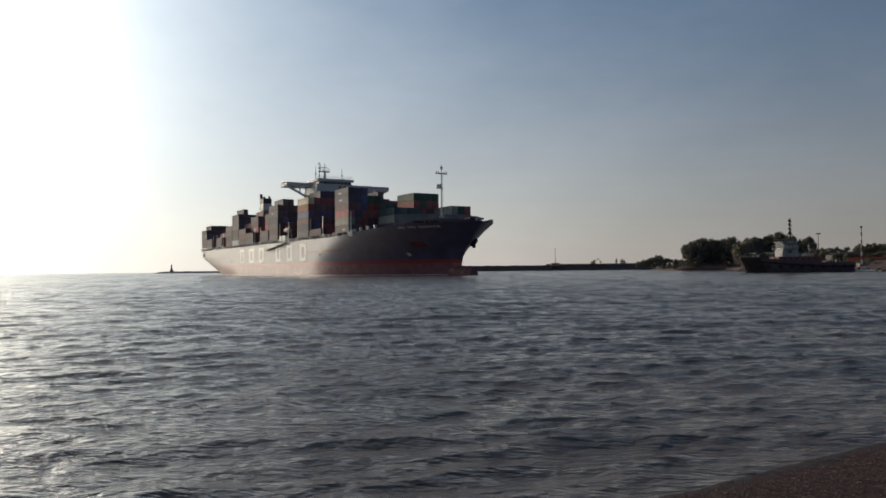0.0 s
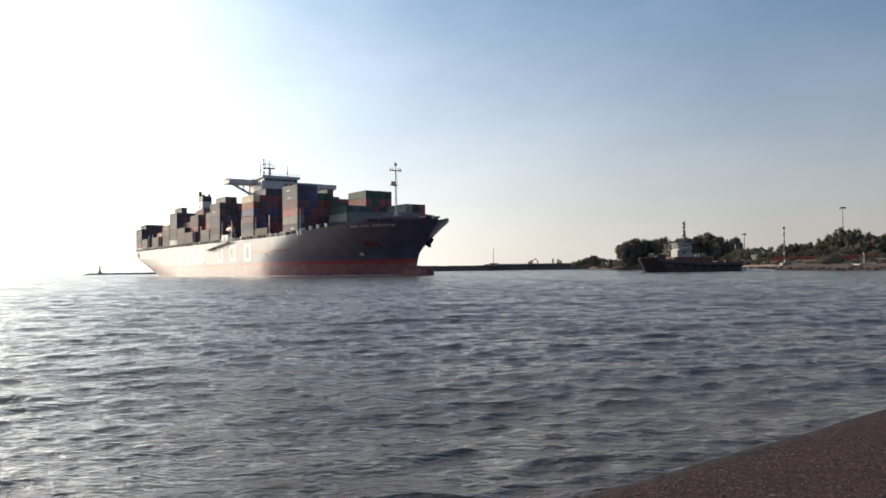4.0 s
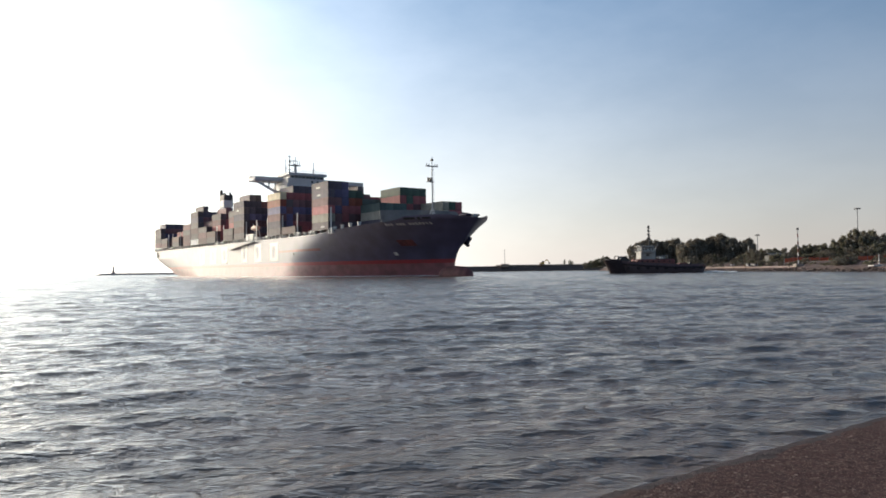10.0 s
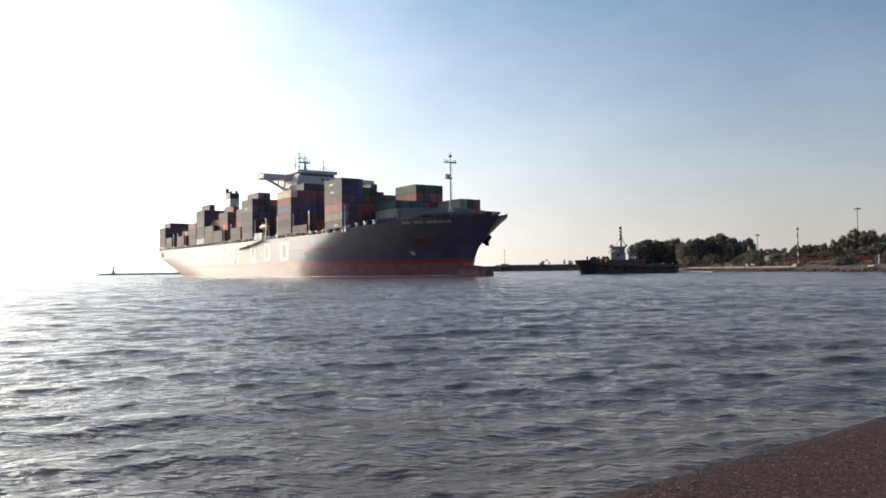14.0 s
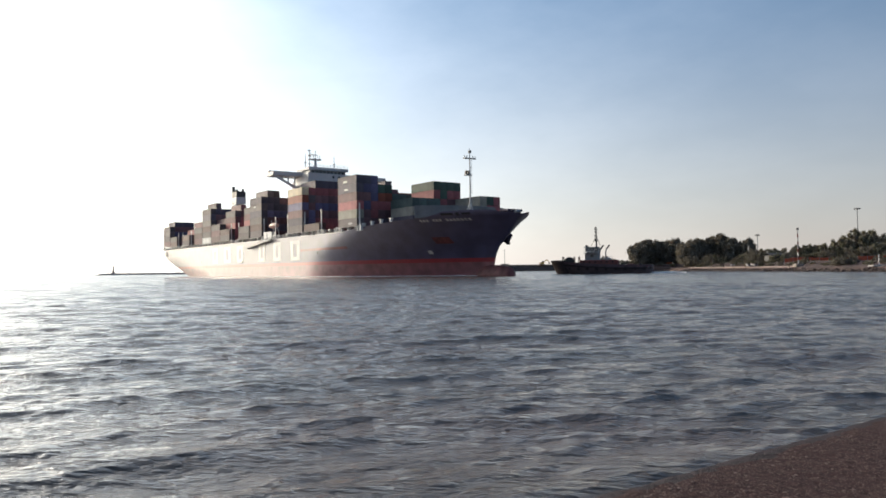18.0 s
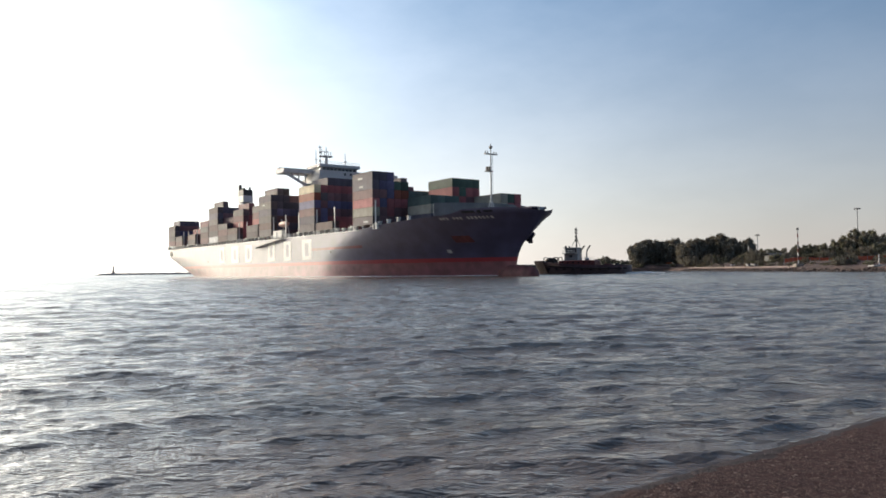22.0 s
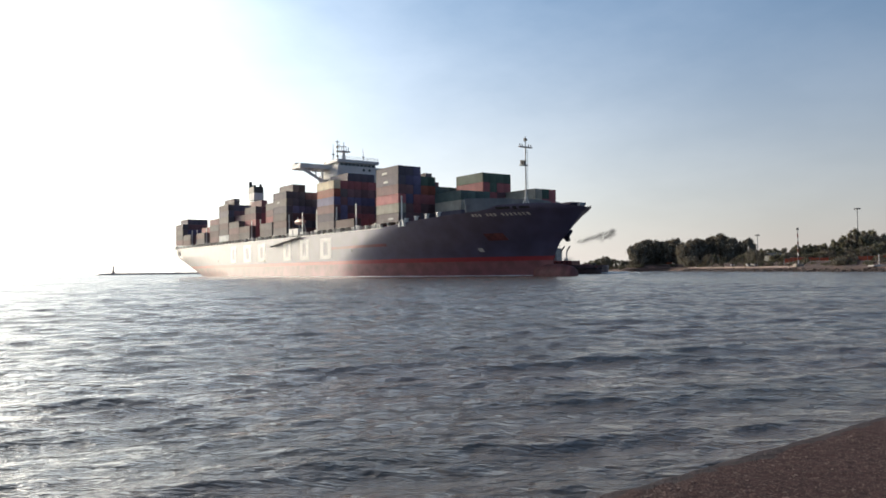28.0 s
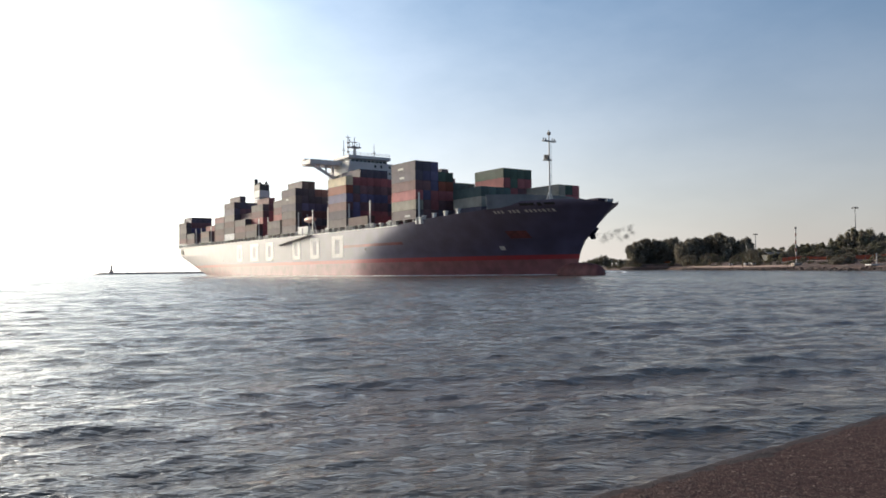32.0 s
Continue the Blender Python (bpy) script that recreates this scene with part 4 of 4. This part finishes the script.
def lighthouse():
    t = thing("lighthouse", pose(-539, 1205, 4.0), "small distant lighthouse tower on the breakwater", "lighthouse")
    bm = bmesh.new()
    loft(bm, [[(r * math.cos(a), r * math.sin(a), z) for a in np.linspace(0, 2 * math.pi, 17)[:-1]] for r, z in ((2.4, -0.5), (2.1, 2.6), (1.5, 2.9), (1.1, 8.2))])
    part("tower", bm, HAZED_STONE, t)
    part("plinth", rodded((0, 0, -1.5), (0, 0, 1.6), 3.2, 2.8, n=12), HAZED_STONE, t)
    part("gallery", rodded((0, 0, 8.2), (0, 0, 8.6), 1.7, n=14), STEEL_GREY, t)
    part("lantern", rodded((0, 0, 8.6), (0, 0, 10.4), 0.95, n=10), GLASS_DARK, t)
    part("cap", rodded((0, 0, 10.4), (0, 0, 11.7), 1.2, 0.1, n=10), BLACK, t)


lighthouse()


# ---- trees and scrub ----
def quads_mesh(name, corners, mat):
    """A mesh of loose four-cornered blades; corners: blades x 4 x 3."""
    me = bpy.data.meshes.new(name)
    me.from_pydata(corners.reshape(-1, 3).tolist(), [], np.arange(corners.shape[0] * 4).reshape(-1, 4).tolist())
    me.materials.append(mat)
    return me


def crown_mesh(seed, mat, clumps=64, leaves=230, lean=0.0, spread=0.55, low=0.1):
    """A crown one unit high: billowing clumps, each a shell of small leaf blades round a heart of larger ones."""
    rng = np.random.RandomState(seed)
    heart = leaves // 3
    out = []
    for k in range(clumps):
        a, h = rng.uniform(0, 6.28), low + (0.91 - low) * ((k + rng.rand()) / clumps) ** 0.9
        w = spread * math.sqrt(max(0.05, 1 - (abs(h - 0.42) / 0.6) ** 2.2)) * rng.uniform(0.3, 1.0) ** 0.7
        c = np.array([w * math.cos(a) + lean * h, w * math.sin(a), h])
        r = rng.uniform(0.09, 0.165) * (1.1 if h < 0.7 else 0.8)
        d = rng.normal(0, 1, (leaves, 3)) * (1, 1, 0.8)
        d /= np.linalg.norm(d, axis=1, keepdims=True)
        reach = rng.uniform(0.6, 1.22, (leaves, 1))
        reach[:heart] = rng.uniform(0.1, 0.75, (heart, 1))
        p = c + d * r * reach
        u, v = rng.normal(0, 1, (2, leaves, 3))
        u /= np.linalg.norm(u, axis=1, keepdims=True)
        v -= u * np.sum(u * v, axis=1, keepdims=True)
        v /= np.linalg.norm(v, axis=1, keepdims=True)
        size = rng.uniform(0.009, 0.02, (leaves, 1))
        size[:heart] *= 2.6
        u, v = u * size, v * size * 0.62
        out.append(np.stack([p - u - v * 0.6, p + u - v, p + u * 0.8 + v, p - u * 0.9 + v * 0.8], 1))
    return quads_mesh("crown", np.concatenate(out), mat)


def trunk_mesh(seed):
    rng = random.Random(seed)
    bm = bmesh.new()
    rod(bm, (0, 0, -0.05), (0.02, 0, 0.45), 0.028, 0.017, n=8)
    for k in range(5):
        a = k * 1.26 + rng.uniform(-0.3, 0.3)
        z = rng.uniform(0.2, 0.42)
        rod(bm, (0.01, 0, z), (0.26 * math.cos(a), 0.26 * math.sin(a), z + rng.uniform(0.18, 0.4)), 0.013, 0.005, n=6)
    return mesh_of(bm, BARK)


CROWNS = [crown_mesh(20 + k, LEAF, lean=0.12 * (k % 3 - 1), spread=0.52) for k in range(5)]
SCRUBS = [crown_mesh(40 + k, LEAF_LIGHT if k % 2 else LEAF, clumps=58, leaves=210, spread=0.85, low=0.04) for k in range(4)]
TRUNKS = [trunk_mesh(k) for k in range(3)]
plant_rng = random.Random(3)


def plant(name, x, y, top, base, crown, wide, label, category, group, trunk=None):
    h = top - base
    t = thing(name, pose(x, y, base, 0, 0, plant_rng.uniform(-40, 40)), label, category, group)
    c = part("crown", crown, None, t)
    c.scale = (wide, wide, h)
    if trunk:
        s = part("trunk", trunk, None, t)
        s.scale = (h, h, h)


# the grove: x, y, height of the top
GROVE = [(108.9, 411, 15.9), (114, 418, 18.0), (118.8, 418, 17.4), (124, 420, 16.9), (127.6, 417, 17.6), (130.5, 413, 18.2), (126.5, 384, 14.6), (131, 388, 16.4), (136, 390, 17.2), (141, 392, 17.8),
         (146.5, 390, 19.4), (149.5, 385, 17.0), (155, 383, 15.2), (158, 380, 16.8)]
for k, (x, y, top) in enumerate(GROVE):
    plant("tree", x, y, top, 2.6, CROWNS[k % 5], top * 0.62 if k < 12 else top * 0.42, "dark leafy waterside tree standing in a grove", "tree", "grove trees", TRUNKS[k % 3])
# scrub in front of the grove, and the thicket on the bank
for k in range(11):
    x = 117.5 + k * 3.8 + plant_rng.uniform(-1, 1)
    plant("bush", x, 352 + plant_rng.uniform(-4, 8), plant_rng.uniform(5.5, 8.2), 2.2, SCRUBS[k % 4], plant_rng.uniform(3.2, 4.6), "olive-green bush at the foot of the grove", "bush", "grove bushes")
THICKET = [(133, 312, 9.0), (137.5, 312, 9.5), (142, 314, 8.6), (146, 315, 8.0), (149, 314, 9.8), (152, 312, 11.0), (157, 314, 10.6), (161, 313, 11.2), (166, 314, 11.6), (168, 311, 13.2),
           (171, 310, 15.0), (175.5, 309, 17.2), (180, 309, 15.6), (184, 310, 14.2), (189, 312, 13.8), (194, 312, 14.4), (200, 314, 15.2)]
for k, (x, y, top) in enumerate(THICKET):
    plant("bush", x, y, top, 3.2, SCRUBS[(k * 3) % 4], max(6.4, (top - 3.2) * 0.7), "dense dark bush in the bank thicket", "bush", "bank thicket")
    plant("bush", x + 2, y - 16, 3.6 + (top - 3.6) * 0.62, 3.0, SCRUBS[(k * 3 + 1) % 4], 4.6, "olive-green bush in the bank thicket", "bush", "bank thicket")
slope_rng = random.Random(9)
for k in range(130):
    y = slope_rng.uniform(195, 338)
    x = shore_x(y) + slope_rng.uniform(6.5, 24) + (0 if y < 300 else -1.5)
    b = land_z(x, y) - 0.2
    plant("low_scrub", x, y, b + slope_rng.uniform(0.5, 1.7), b, SCRUBS[k % 4], slope_rng.uniform(0.9, 2.2), "low dry scrub on the earth slope", "scrub", "slope scrub")
for k in range(44):
    y = slope_rng.uniform(398, 480)
    x = shore_x(y) + slope_rng.uniform(1.5, 22)
    b = land_z(x, y) - 0.2
    plant("low_scrub", x, y, b + slope_rng.uniform(0.8, 1.8), b, SCRUBS[k % 4], slope_rng.uniform(1.2, 2.6), "low dark scrub along the far shore", "scrub", "far scrub")
for x, y, top, wide in ((122, 226, 5.0, 3.4), (125.5, 228, 5.4, 3.6), (119.6, 222, 4.2, 2.4), (140, 232, 6.2, 3.5)):
    plant("bush", x, y, top, 1.9, SCRUBS[0 if x < 121 else 2], wide, "rounded dark bush on the earth slope", "bush", "slope bushes")
for k, (x, y, top) in enumerate([(110, 562, 6.6), (113.5, 560, 8.0), (117, 565, 9.0), (120, 562, 10.0), (123, 560, 11.4), (126.5, 563, 9.8), (130, 566, 9.0), (134, 560, 8.2), (138, 560, 7.8), (142, 558, 7.2), (146, 556, 7.0), (150, 552, 7.4)]):
    plant("bush", x, y, top, 2.0, SCRUBS[k % 4], 4.6, "distant low bush behind the beach", "bush", "beach bushes")
for x, top, w in ((108.2, 10.4, 1.1), (113, 9.8, 1.7), (115, 8.6, 1.4)):
    plant("shrub", x, 657, top, 4.9, SCRUBS[1], w, "small dark shrub on the mole", "shrub", "mole shrubs")


# ---- masts, posts, fences, small things on the bank ----
def light_mast(x, y, top, head, label):
    t = thing("light_mast", pose(x, y, land_z(x, y) - 0.2), label, "light mast", "light masts")
    h = top - land_z(x, y)
    part("pole", rodded((0, 0, 0), (0, 0, h), 0.32, 0.16, n=10), STEEL_GREY, t)
    ring = part("head_ring", rodded((0, 0, h), (0, 0, h + 0.35), head, n=14), STEEL_GREY, t)
    for k in range(6):
        a = k * math.pi / 3
        part("floodlight", boxed(head * math.cos(a) - 0.3, head * math.cos(a) + 0.3, head * math.sin(a) - 0.3, head * math.sin(a) + 0.3, h - 0.35, h + 0.15), BLACK, ring)


light_mast(202.8, 360, 29.6, 1.25, "tall grey floodlight mast behind the thicket")
light_mast(179.3, 420, 19.8, 0.95, "slim grey floodlight mast behind the grove")
light_mast(188.5, 340, 17.8, 0.5, "short grey lamp mast behind the thicket")


def striped_pole():
    base = land_z(118, 245)
    t = thing("signal_pole", pose(118, 245, base - 0.1), "red-and-white banded signal pole on a concrete foot", "signal pole")
    part("foot", boxed(-1.3, 1.3, -1.3, 1.3, 0, 0.9, bevel=0.1), BLOCK, t)
    for k in range(9):
        part("band", rodded((0, 0, 0.9 + k * 1.26), (0, 0, 0.9 + (k + 1) * 1.26), 0.2, n=10), WHITE if k % 2 == 0 else TUG_RED, t)
    part("lamp", rodded((0, 0, 12.24), (0, 0, 12.9), 0.36, n=10), BLACK, t)


striped_pole()


def plain_post(x, y, h, r, mat, label, foot=0.0):
    t = thing("post", pose(x, y, land_z(x, y) - 0.1), label, "post", "bank posts")
    part("shaft", rodded((0, 0, 0), (0, 0, h), r, r * 0.8, n=8), mat, t)
    part("cap", rodded((0, 0, h), (0, 0, h + 0.2), r * 1.5, n=8), mat, t)
    if foot:
        part("foot", boxed(-foot, foot, -foot * 0.6, foot * 0.6, 0, 0.35, bevel=0.05), mat, t)


plain_post(118.2, 200, 3.1, 0.13, WHITE, "white post on a pale slab at the water", 2.3)
plain_post(114.5, 244, 3.2, 0.1, RUST, "slim rusty post beside the signal pole")
plain_post(112.8, 276, 3.6, 0.11, RUST, "slim rusty post on the sand")
plain_post(112.5, 309, 3.4, 0.11, RUST, "slim rusty post on the sand")


def pole_on_mole():
    t = thing("beacon_pole", pose(54.3, 650, 5.0), "slim beacon pole on a concrete block", "beacon pole")
    part("block", boxed(-3.6, 3.6, -2.4, 2.4, -1.2, 1.6, bevel=0.2), MOLE_WALL, t)
    part("pole", rodded((0, 0, 1.6), (0, 0, 13.4), 0.26, 0.16, n=8), STEEL_GREY, t)
    part("lamp", rodded((0, 0, 13.4), (0, 0, 14.2), 0.3, n=8), BLACK, t)


pole_on_mole()


def excavator():
    t = thing("excavator", pose(87.5, 651, 5.2, 0, 0, 0), "parked excavator on the mole with folded boom", "excavator")
    for y in (-1.2, 1.2):
        part("track", boxed(-2.4, 2.4, y - 0.4, y + 0.4, -0.3, 0.8, bevel=0.3), BLACK, t)
    body = part("body", boxed(-2.6, 1.2, -1.4, 1.4, 0.9, 2.4, bevel=0.2), YELLOW, t)
    part("cab", boxed(-0.2, 1.3, 0.1, 1.3, 2.4, 3.6, bevel=0.1), GLASS_DARK, body)
    part("boom", rodded((1.0, -0.4, 1.8), (3.8, -0.4, 5.0), 0.35, n=6), YELLOW, t)
    part("arm", rodded((3.8, -0.4, 5.0), (6.0, -0.4, 2.6), 0.28, n=6), YELLOW, t)
    part("bucket", boxed(5.4, 6.6, -1.0, 0.2, 1.0, 2.4, bevel=0.25), BLACK, t)


excavator()


def safety_fence(pts, label):
    t = thing("safety_fence", pose(0, 0, 0), label, "fence", "safety fences")
    rng = random.Random(len(pts))
    for (x0, y0), (x1, y1) in zip(pts, pts[1:]):
        za, zb = land_z(x0, y0), land_z(x1, y1)
        part("post", rodded((x0, y0, za - 0.2), (x0, y0, za + 1.7), 0.07, n=6), STEEL_GREY, t)
        bm = bmesh.new()
        n = 6
        lo, hi = [], []
        for k in range(n + 1):
            f = k / n
            x, y, z = x0 + (x1 - x0) * f, y0 + (y1 - y0) * f + rng.uniform(-0.06, 0.06), za + (zb - za) * f
            sag = 0.22 * math.sin(math.pi * f)
            lo.append(((x, y, z + 0.1), (x, y + 0.03, z + 0.1)))
            hi.append(((x, y, z + 1.55 - sag), (x, y + 0.03, z + 1.55 - sag)))
        loft(bm, [[a[0], a[1], b[1], b[0]] for a, b in zip(lo, hi)])
        part("net", bm, ORANGE_NET, t)


safety_fence([(124 + k * 2.6, 268 - k * 1.2) for k in range(8)], "sagging orange plastic safety net on posts")
safety_fence([(127 + k * 2.8, 232 - k * 0.8) for k in range(10)], "orange plastic safety net along the slope top")
safety_fence([(112 + k * 2.9, 438) for k in range(7)], "short length of orange net by the water")


def shed():
    t = thing("shed", pose(135.6, 300, land_z(135.6, 300) - 0.3, 0, 0, 8), "low grey corrugated shed among bushes", "shed")
    part("wall", boxed(-3.7, 3.7, -2.5, 2.5, 0, 2.9), SHED_GREY, t)
    bm = bmesh.new()
    loft(bm, [[(x, -2.9, 2.9), (x, 0, 3.8), (x, 2.9, 2.9), (x, 2.9, 2.8), (x, 0, 3.68), (x, -2.9, 2.8)] for x in (-4.0, 4.0)])
    part("roof", bm, SHED_GREY, t)
    part("door", boxed(-0.5, 0.5, -2.56, -2.5, 0, 2.1), SHED_GREY, t)
    part("window", boxed(1.6, 2.7, -2.55, -2.5, 1.1, 2.0), GLASS_DARK, t)


shed()


def small_boat(x, y, turn, mat, label):
    t = thing("small_boat", pose(x, y, land_z(x, y) + 0.15, 0, 0, turn), label, "boat", "boats on the sand")
    bm = bmesh.new()
    rings = []
    for k in range(9):
        f = k / 8
        w = 0.75 * (1 - max(0, f - 0.45) ** 1.6 * 2.5) + 0.02
        rings.append([(-1.9 + 3.8 * f, -w, 0.75 + 0.25 * f * f), (-1.9 + 3.8 * f, -w * 0.6, 0.1 + 0.15 * f), (-1.9 + 3.8 * f, w * 0.6, 0.1 + 0.15 * f), (-1.9 + 3.8 * f, w, 0.75 + 0.25 * f * f)])
    loft(bm, rings)
    part("hull", bm, mat, t)
    part("gunwale", boxed(-1.95, 1.0, -0.82, 0.82, 0.72, 0.84), mat, t)
    part("outboard", boxed(-2.3, -1.95, -0.2, 0.2, 0.2, 1.35, bevel=0.05), BLACK, t)


small_boat(113.8, 290, 70, WHITE, "small white boat drawn up on the sand")
small_boat(114.4, 277, 80, WHITE, "small white boat drawn up on the sand")
small_boat(115.4, 274.5, 95, WHITE, "small white boat beside another on the sand")
small_boat(124.2, 405, 20, ORANGE_BOAT, "small orange boat by the far bank")


# ---- the pier in the foreground ----
def pier():
    a, d = Vector((0.443, 2.254)), Vector((0.809, 0.588))
    nrm = Vector((d.y, -d.x))
    us = np.concatenate([np.arange(-9, -1.5, 0.5), np.arange(-1.5, 4.5, 0.02), np.arange(4.5, 16, 0.5)])
    vs = np.concatenate([[-0.02], np.arange(0, 1.6, 0.02), np.arange(1.6, 12, 0.8)])
    bm = bmesh.new()
    rows = []
    for u in us:
        chip = 0.02 * noise.noise((u * 1.3, 0, 5)) + 0.012 * noise.noise((u * 7, 0, 9)) + 0.016 * max(0, noise.noise((u * 19, 0, 2)) - 0.15)
        line = [bm.verts.new((*(a + d * u + nrm * (0.02 + chip)), -1.6)), bm.verts.new((*(a + d * u + nrm * (0.01 + chip)), 1.0)), bm.verts.new((*(a + d * u + nrm * chip), 1.188))]
        for v in vs[1:]:
            p = a + d * u + nrm * (v + 0.012 + chip * max(0, 1 - v * 3))
            z = 1.2 - 0.008 * math.exp(-v / 0.035) + 0.006 * noise.noise((p.x * 3, p.y * 3, 0)) + 0.005 * noise.noise((p.x * 21, p.y * 21, 1))
            line.append(bm.verts.new((p.x, p.y, z)))
        rows.append(line)
    for u, p, q in zip(us, rows, rows[1:]):
        # darker band of uneven width along the pier's edge
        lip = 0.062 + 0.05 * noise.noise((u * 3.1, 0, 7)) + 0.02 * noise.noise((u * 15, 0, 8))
        for i in range(len(p) - 1):
            face = bm.faces.new((p[i], p[i + 1], q[i + 1], q[i]))
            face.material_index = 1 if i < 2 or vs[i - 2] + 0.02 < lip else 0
    me = mesh_of(bm, CONCRETE, True)
    me.materials.append(DARK_LIP)
    return tagged(new("pier", me), "rough reddish-brown concrete pier edge with grit", "pier", kind="structure")


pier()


def grit():
    rng = random.Random(8)
    a, d = Vector((0.49, 2.19)), Vector((0.809, 0.588))
    nrm = Vector((d.y, -d.x))
    seed_mesh = bmesh.new()
    bmesh.ops.create_icosphere(seed_mesh, subdivisions=1, radius=1.0)
    shape = [v.co.copy() for v in seed_mesh.verts]
    sides = [[v.index for v in f.verts] for f in seed_mesh.faces]
    seed_mesh.free()
    verts, faces = [], []
    for _ in range(1900):
        u = rng.uniform(-0.8, 4.2)
        v = 0.03 + 1.6 * rng.random() ** (1.0 if rng.random() < 0.75 else 3.5)
        r = rng.choice((0.002, 0.0025, 0.003, 0.004, 0.0055))
        p = a + d * u + nrm * v
        faces += [[len(verts) + q for q in side] for side in sides]
        verts += [(p.x + q.x * r * rng.uniform(1.0, 1.5), p.y + q.y * r, 1.2 + q.z * r * 0.7) for q in shape]
    me = bpy.data.meshes.new("grit")
    me.from_pydata(verts, [], faces)
    me.materials.append(GRIT)
    return tagged(new("grit", me), "loose pale grit scattered on the pier", "grit", kind="stuff")


grit()


# ---- exhaust smoke of the tug, in drifting puffs ----
def smoke_puffs():
    """Each puff is a soft cloud of tiny soot flakes, dense in the middle and thinning outwards."""
    rng = random.Random(2)
    made = []
    for k in range(34):
        thin = 1.0 if k < 18 else 0.55
        bm = bmesh.new()
        for _ in range(int(190 * thin)):
            c = Vector((rng.gauss(0, 0.62), rng.gauss(0, 0.4), rng.gauss(0, 0.36)))
            r = rng.uniform(0.03, 0.062)
            a, b = rng.uniform(0, 6.28), rng.uniform(0, 6.28)
            u = Vector((math.cos(a), 0.3 * math.sin(b), math.sin(a))) * r
            v = Vector((-math.sin(a), 0.3 * math.cos(b), math.cos(a))) * r
            bm.faces.new([bm.verts.new(c + p) for p in (u, v, -u, -v)])
        made.append(tagged(new("smoke_puff", mesh_of(bm, SMOKE)), "thin dark puff of drifting exhaust smoke", "smoke", "exhaust smoke", "stuff"))
    return made


puffs = smoke_puffs()


# ---- what moves ----
def motions():
    rows = []
    for t in range(0, 33, 4):
        psi = -54.70 + 0.282 * (t - 19) / 20
        mid = radians(-54.70 + 0.141 * (t - 19) / 20)
        s = 2.293 * (t - 19) + 0.00023 * (t - 19) ** 2
        rows.append((t, pose(-129.29 + s * math.cos(mid), 410.33 + s * math.sin(mid), 0, 0, 0, psi)))
    walk(ship, rows)
    tug_path = [(0, 21.37, 226, 187), (3, 19.62, 233, 188), (6, 17.86, 238, 188), (9, 16.18, 246, 187), (11, 15.08, 249, 184), (13, 14.07, 250, 177), (17, 12.22, 252, 166), (20, 10.92, 254, 156),
                (22, 10.27, 256, 151), (25, 9.42, 259, 147), (28, 8.75, 262, 146), (32, 7.9, 265, 145)]

    def tug_at(t):
        az, dist, turn = (lerp([(r[0], r[k]) for r in tug_path], t) for k in (1, 2, 3))
        return pose(dist * math.tan(radians(az)), dist, 0, 0, 0, turn)

    walk(tug, [(t, tug_at(t)) for t, _, _, _ in tug_path])
    # each puff waits inside the tug's deckhouse, leaves the stack and drifts down wind
    rng = random.Random(6)
    for k, puff in enumerate(puffs):
        f = k / len(puffs)
        born = 23.3 + 3.9 * f ** 1.15 + rng.uniform(-0.08, 0.08)
        rise, drift = (1.0 - 0.55 * f) * rng.uniform(0.85, 1.15), rng.uniform(1.45, 2.1)
        inside, mouth = pose(-4 + rng.uniform(-3, 3), 0, 3.6), Vector((-2.1, -2.0, 9.9))
        rows = [(t, tug_at(t) @ inside) for t in (0, 3, 6, 9, 11, 13, 17, 20, 22)] + [(born - 0.3, tug_at(born - 0.3) @ inside)]
        start = tug_at(born) @ mouth
        for dt in (0, 0.3, 0.7, 1.3, 2.2, 3.6, 32 - born):
            jet, spin = 1 - math.exp(-dt / 0.85), 6 * dt * (1 if k % 2 else -1)
            rows.append((born + dt, pose(start.x + 3.9 * jet + drift * dt, start.y + 0.3 * dt, start.z + rise * 3.9 * jet + (0.1 + 0.22 * math.sin(k * 2.4)) * dt, 0, spin * 0.5, spin)))
        walk(puff, rows)
    walk(water, [(0, pose(-3, 0, 0)), (32, pose(3, -16, 0))])


motions()
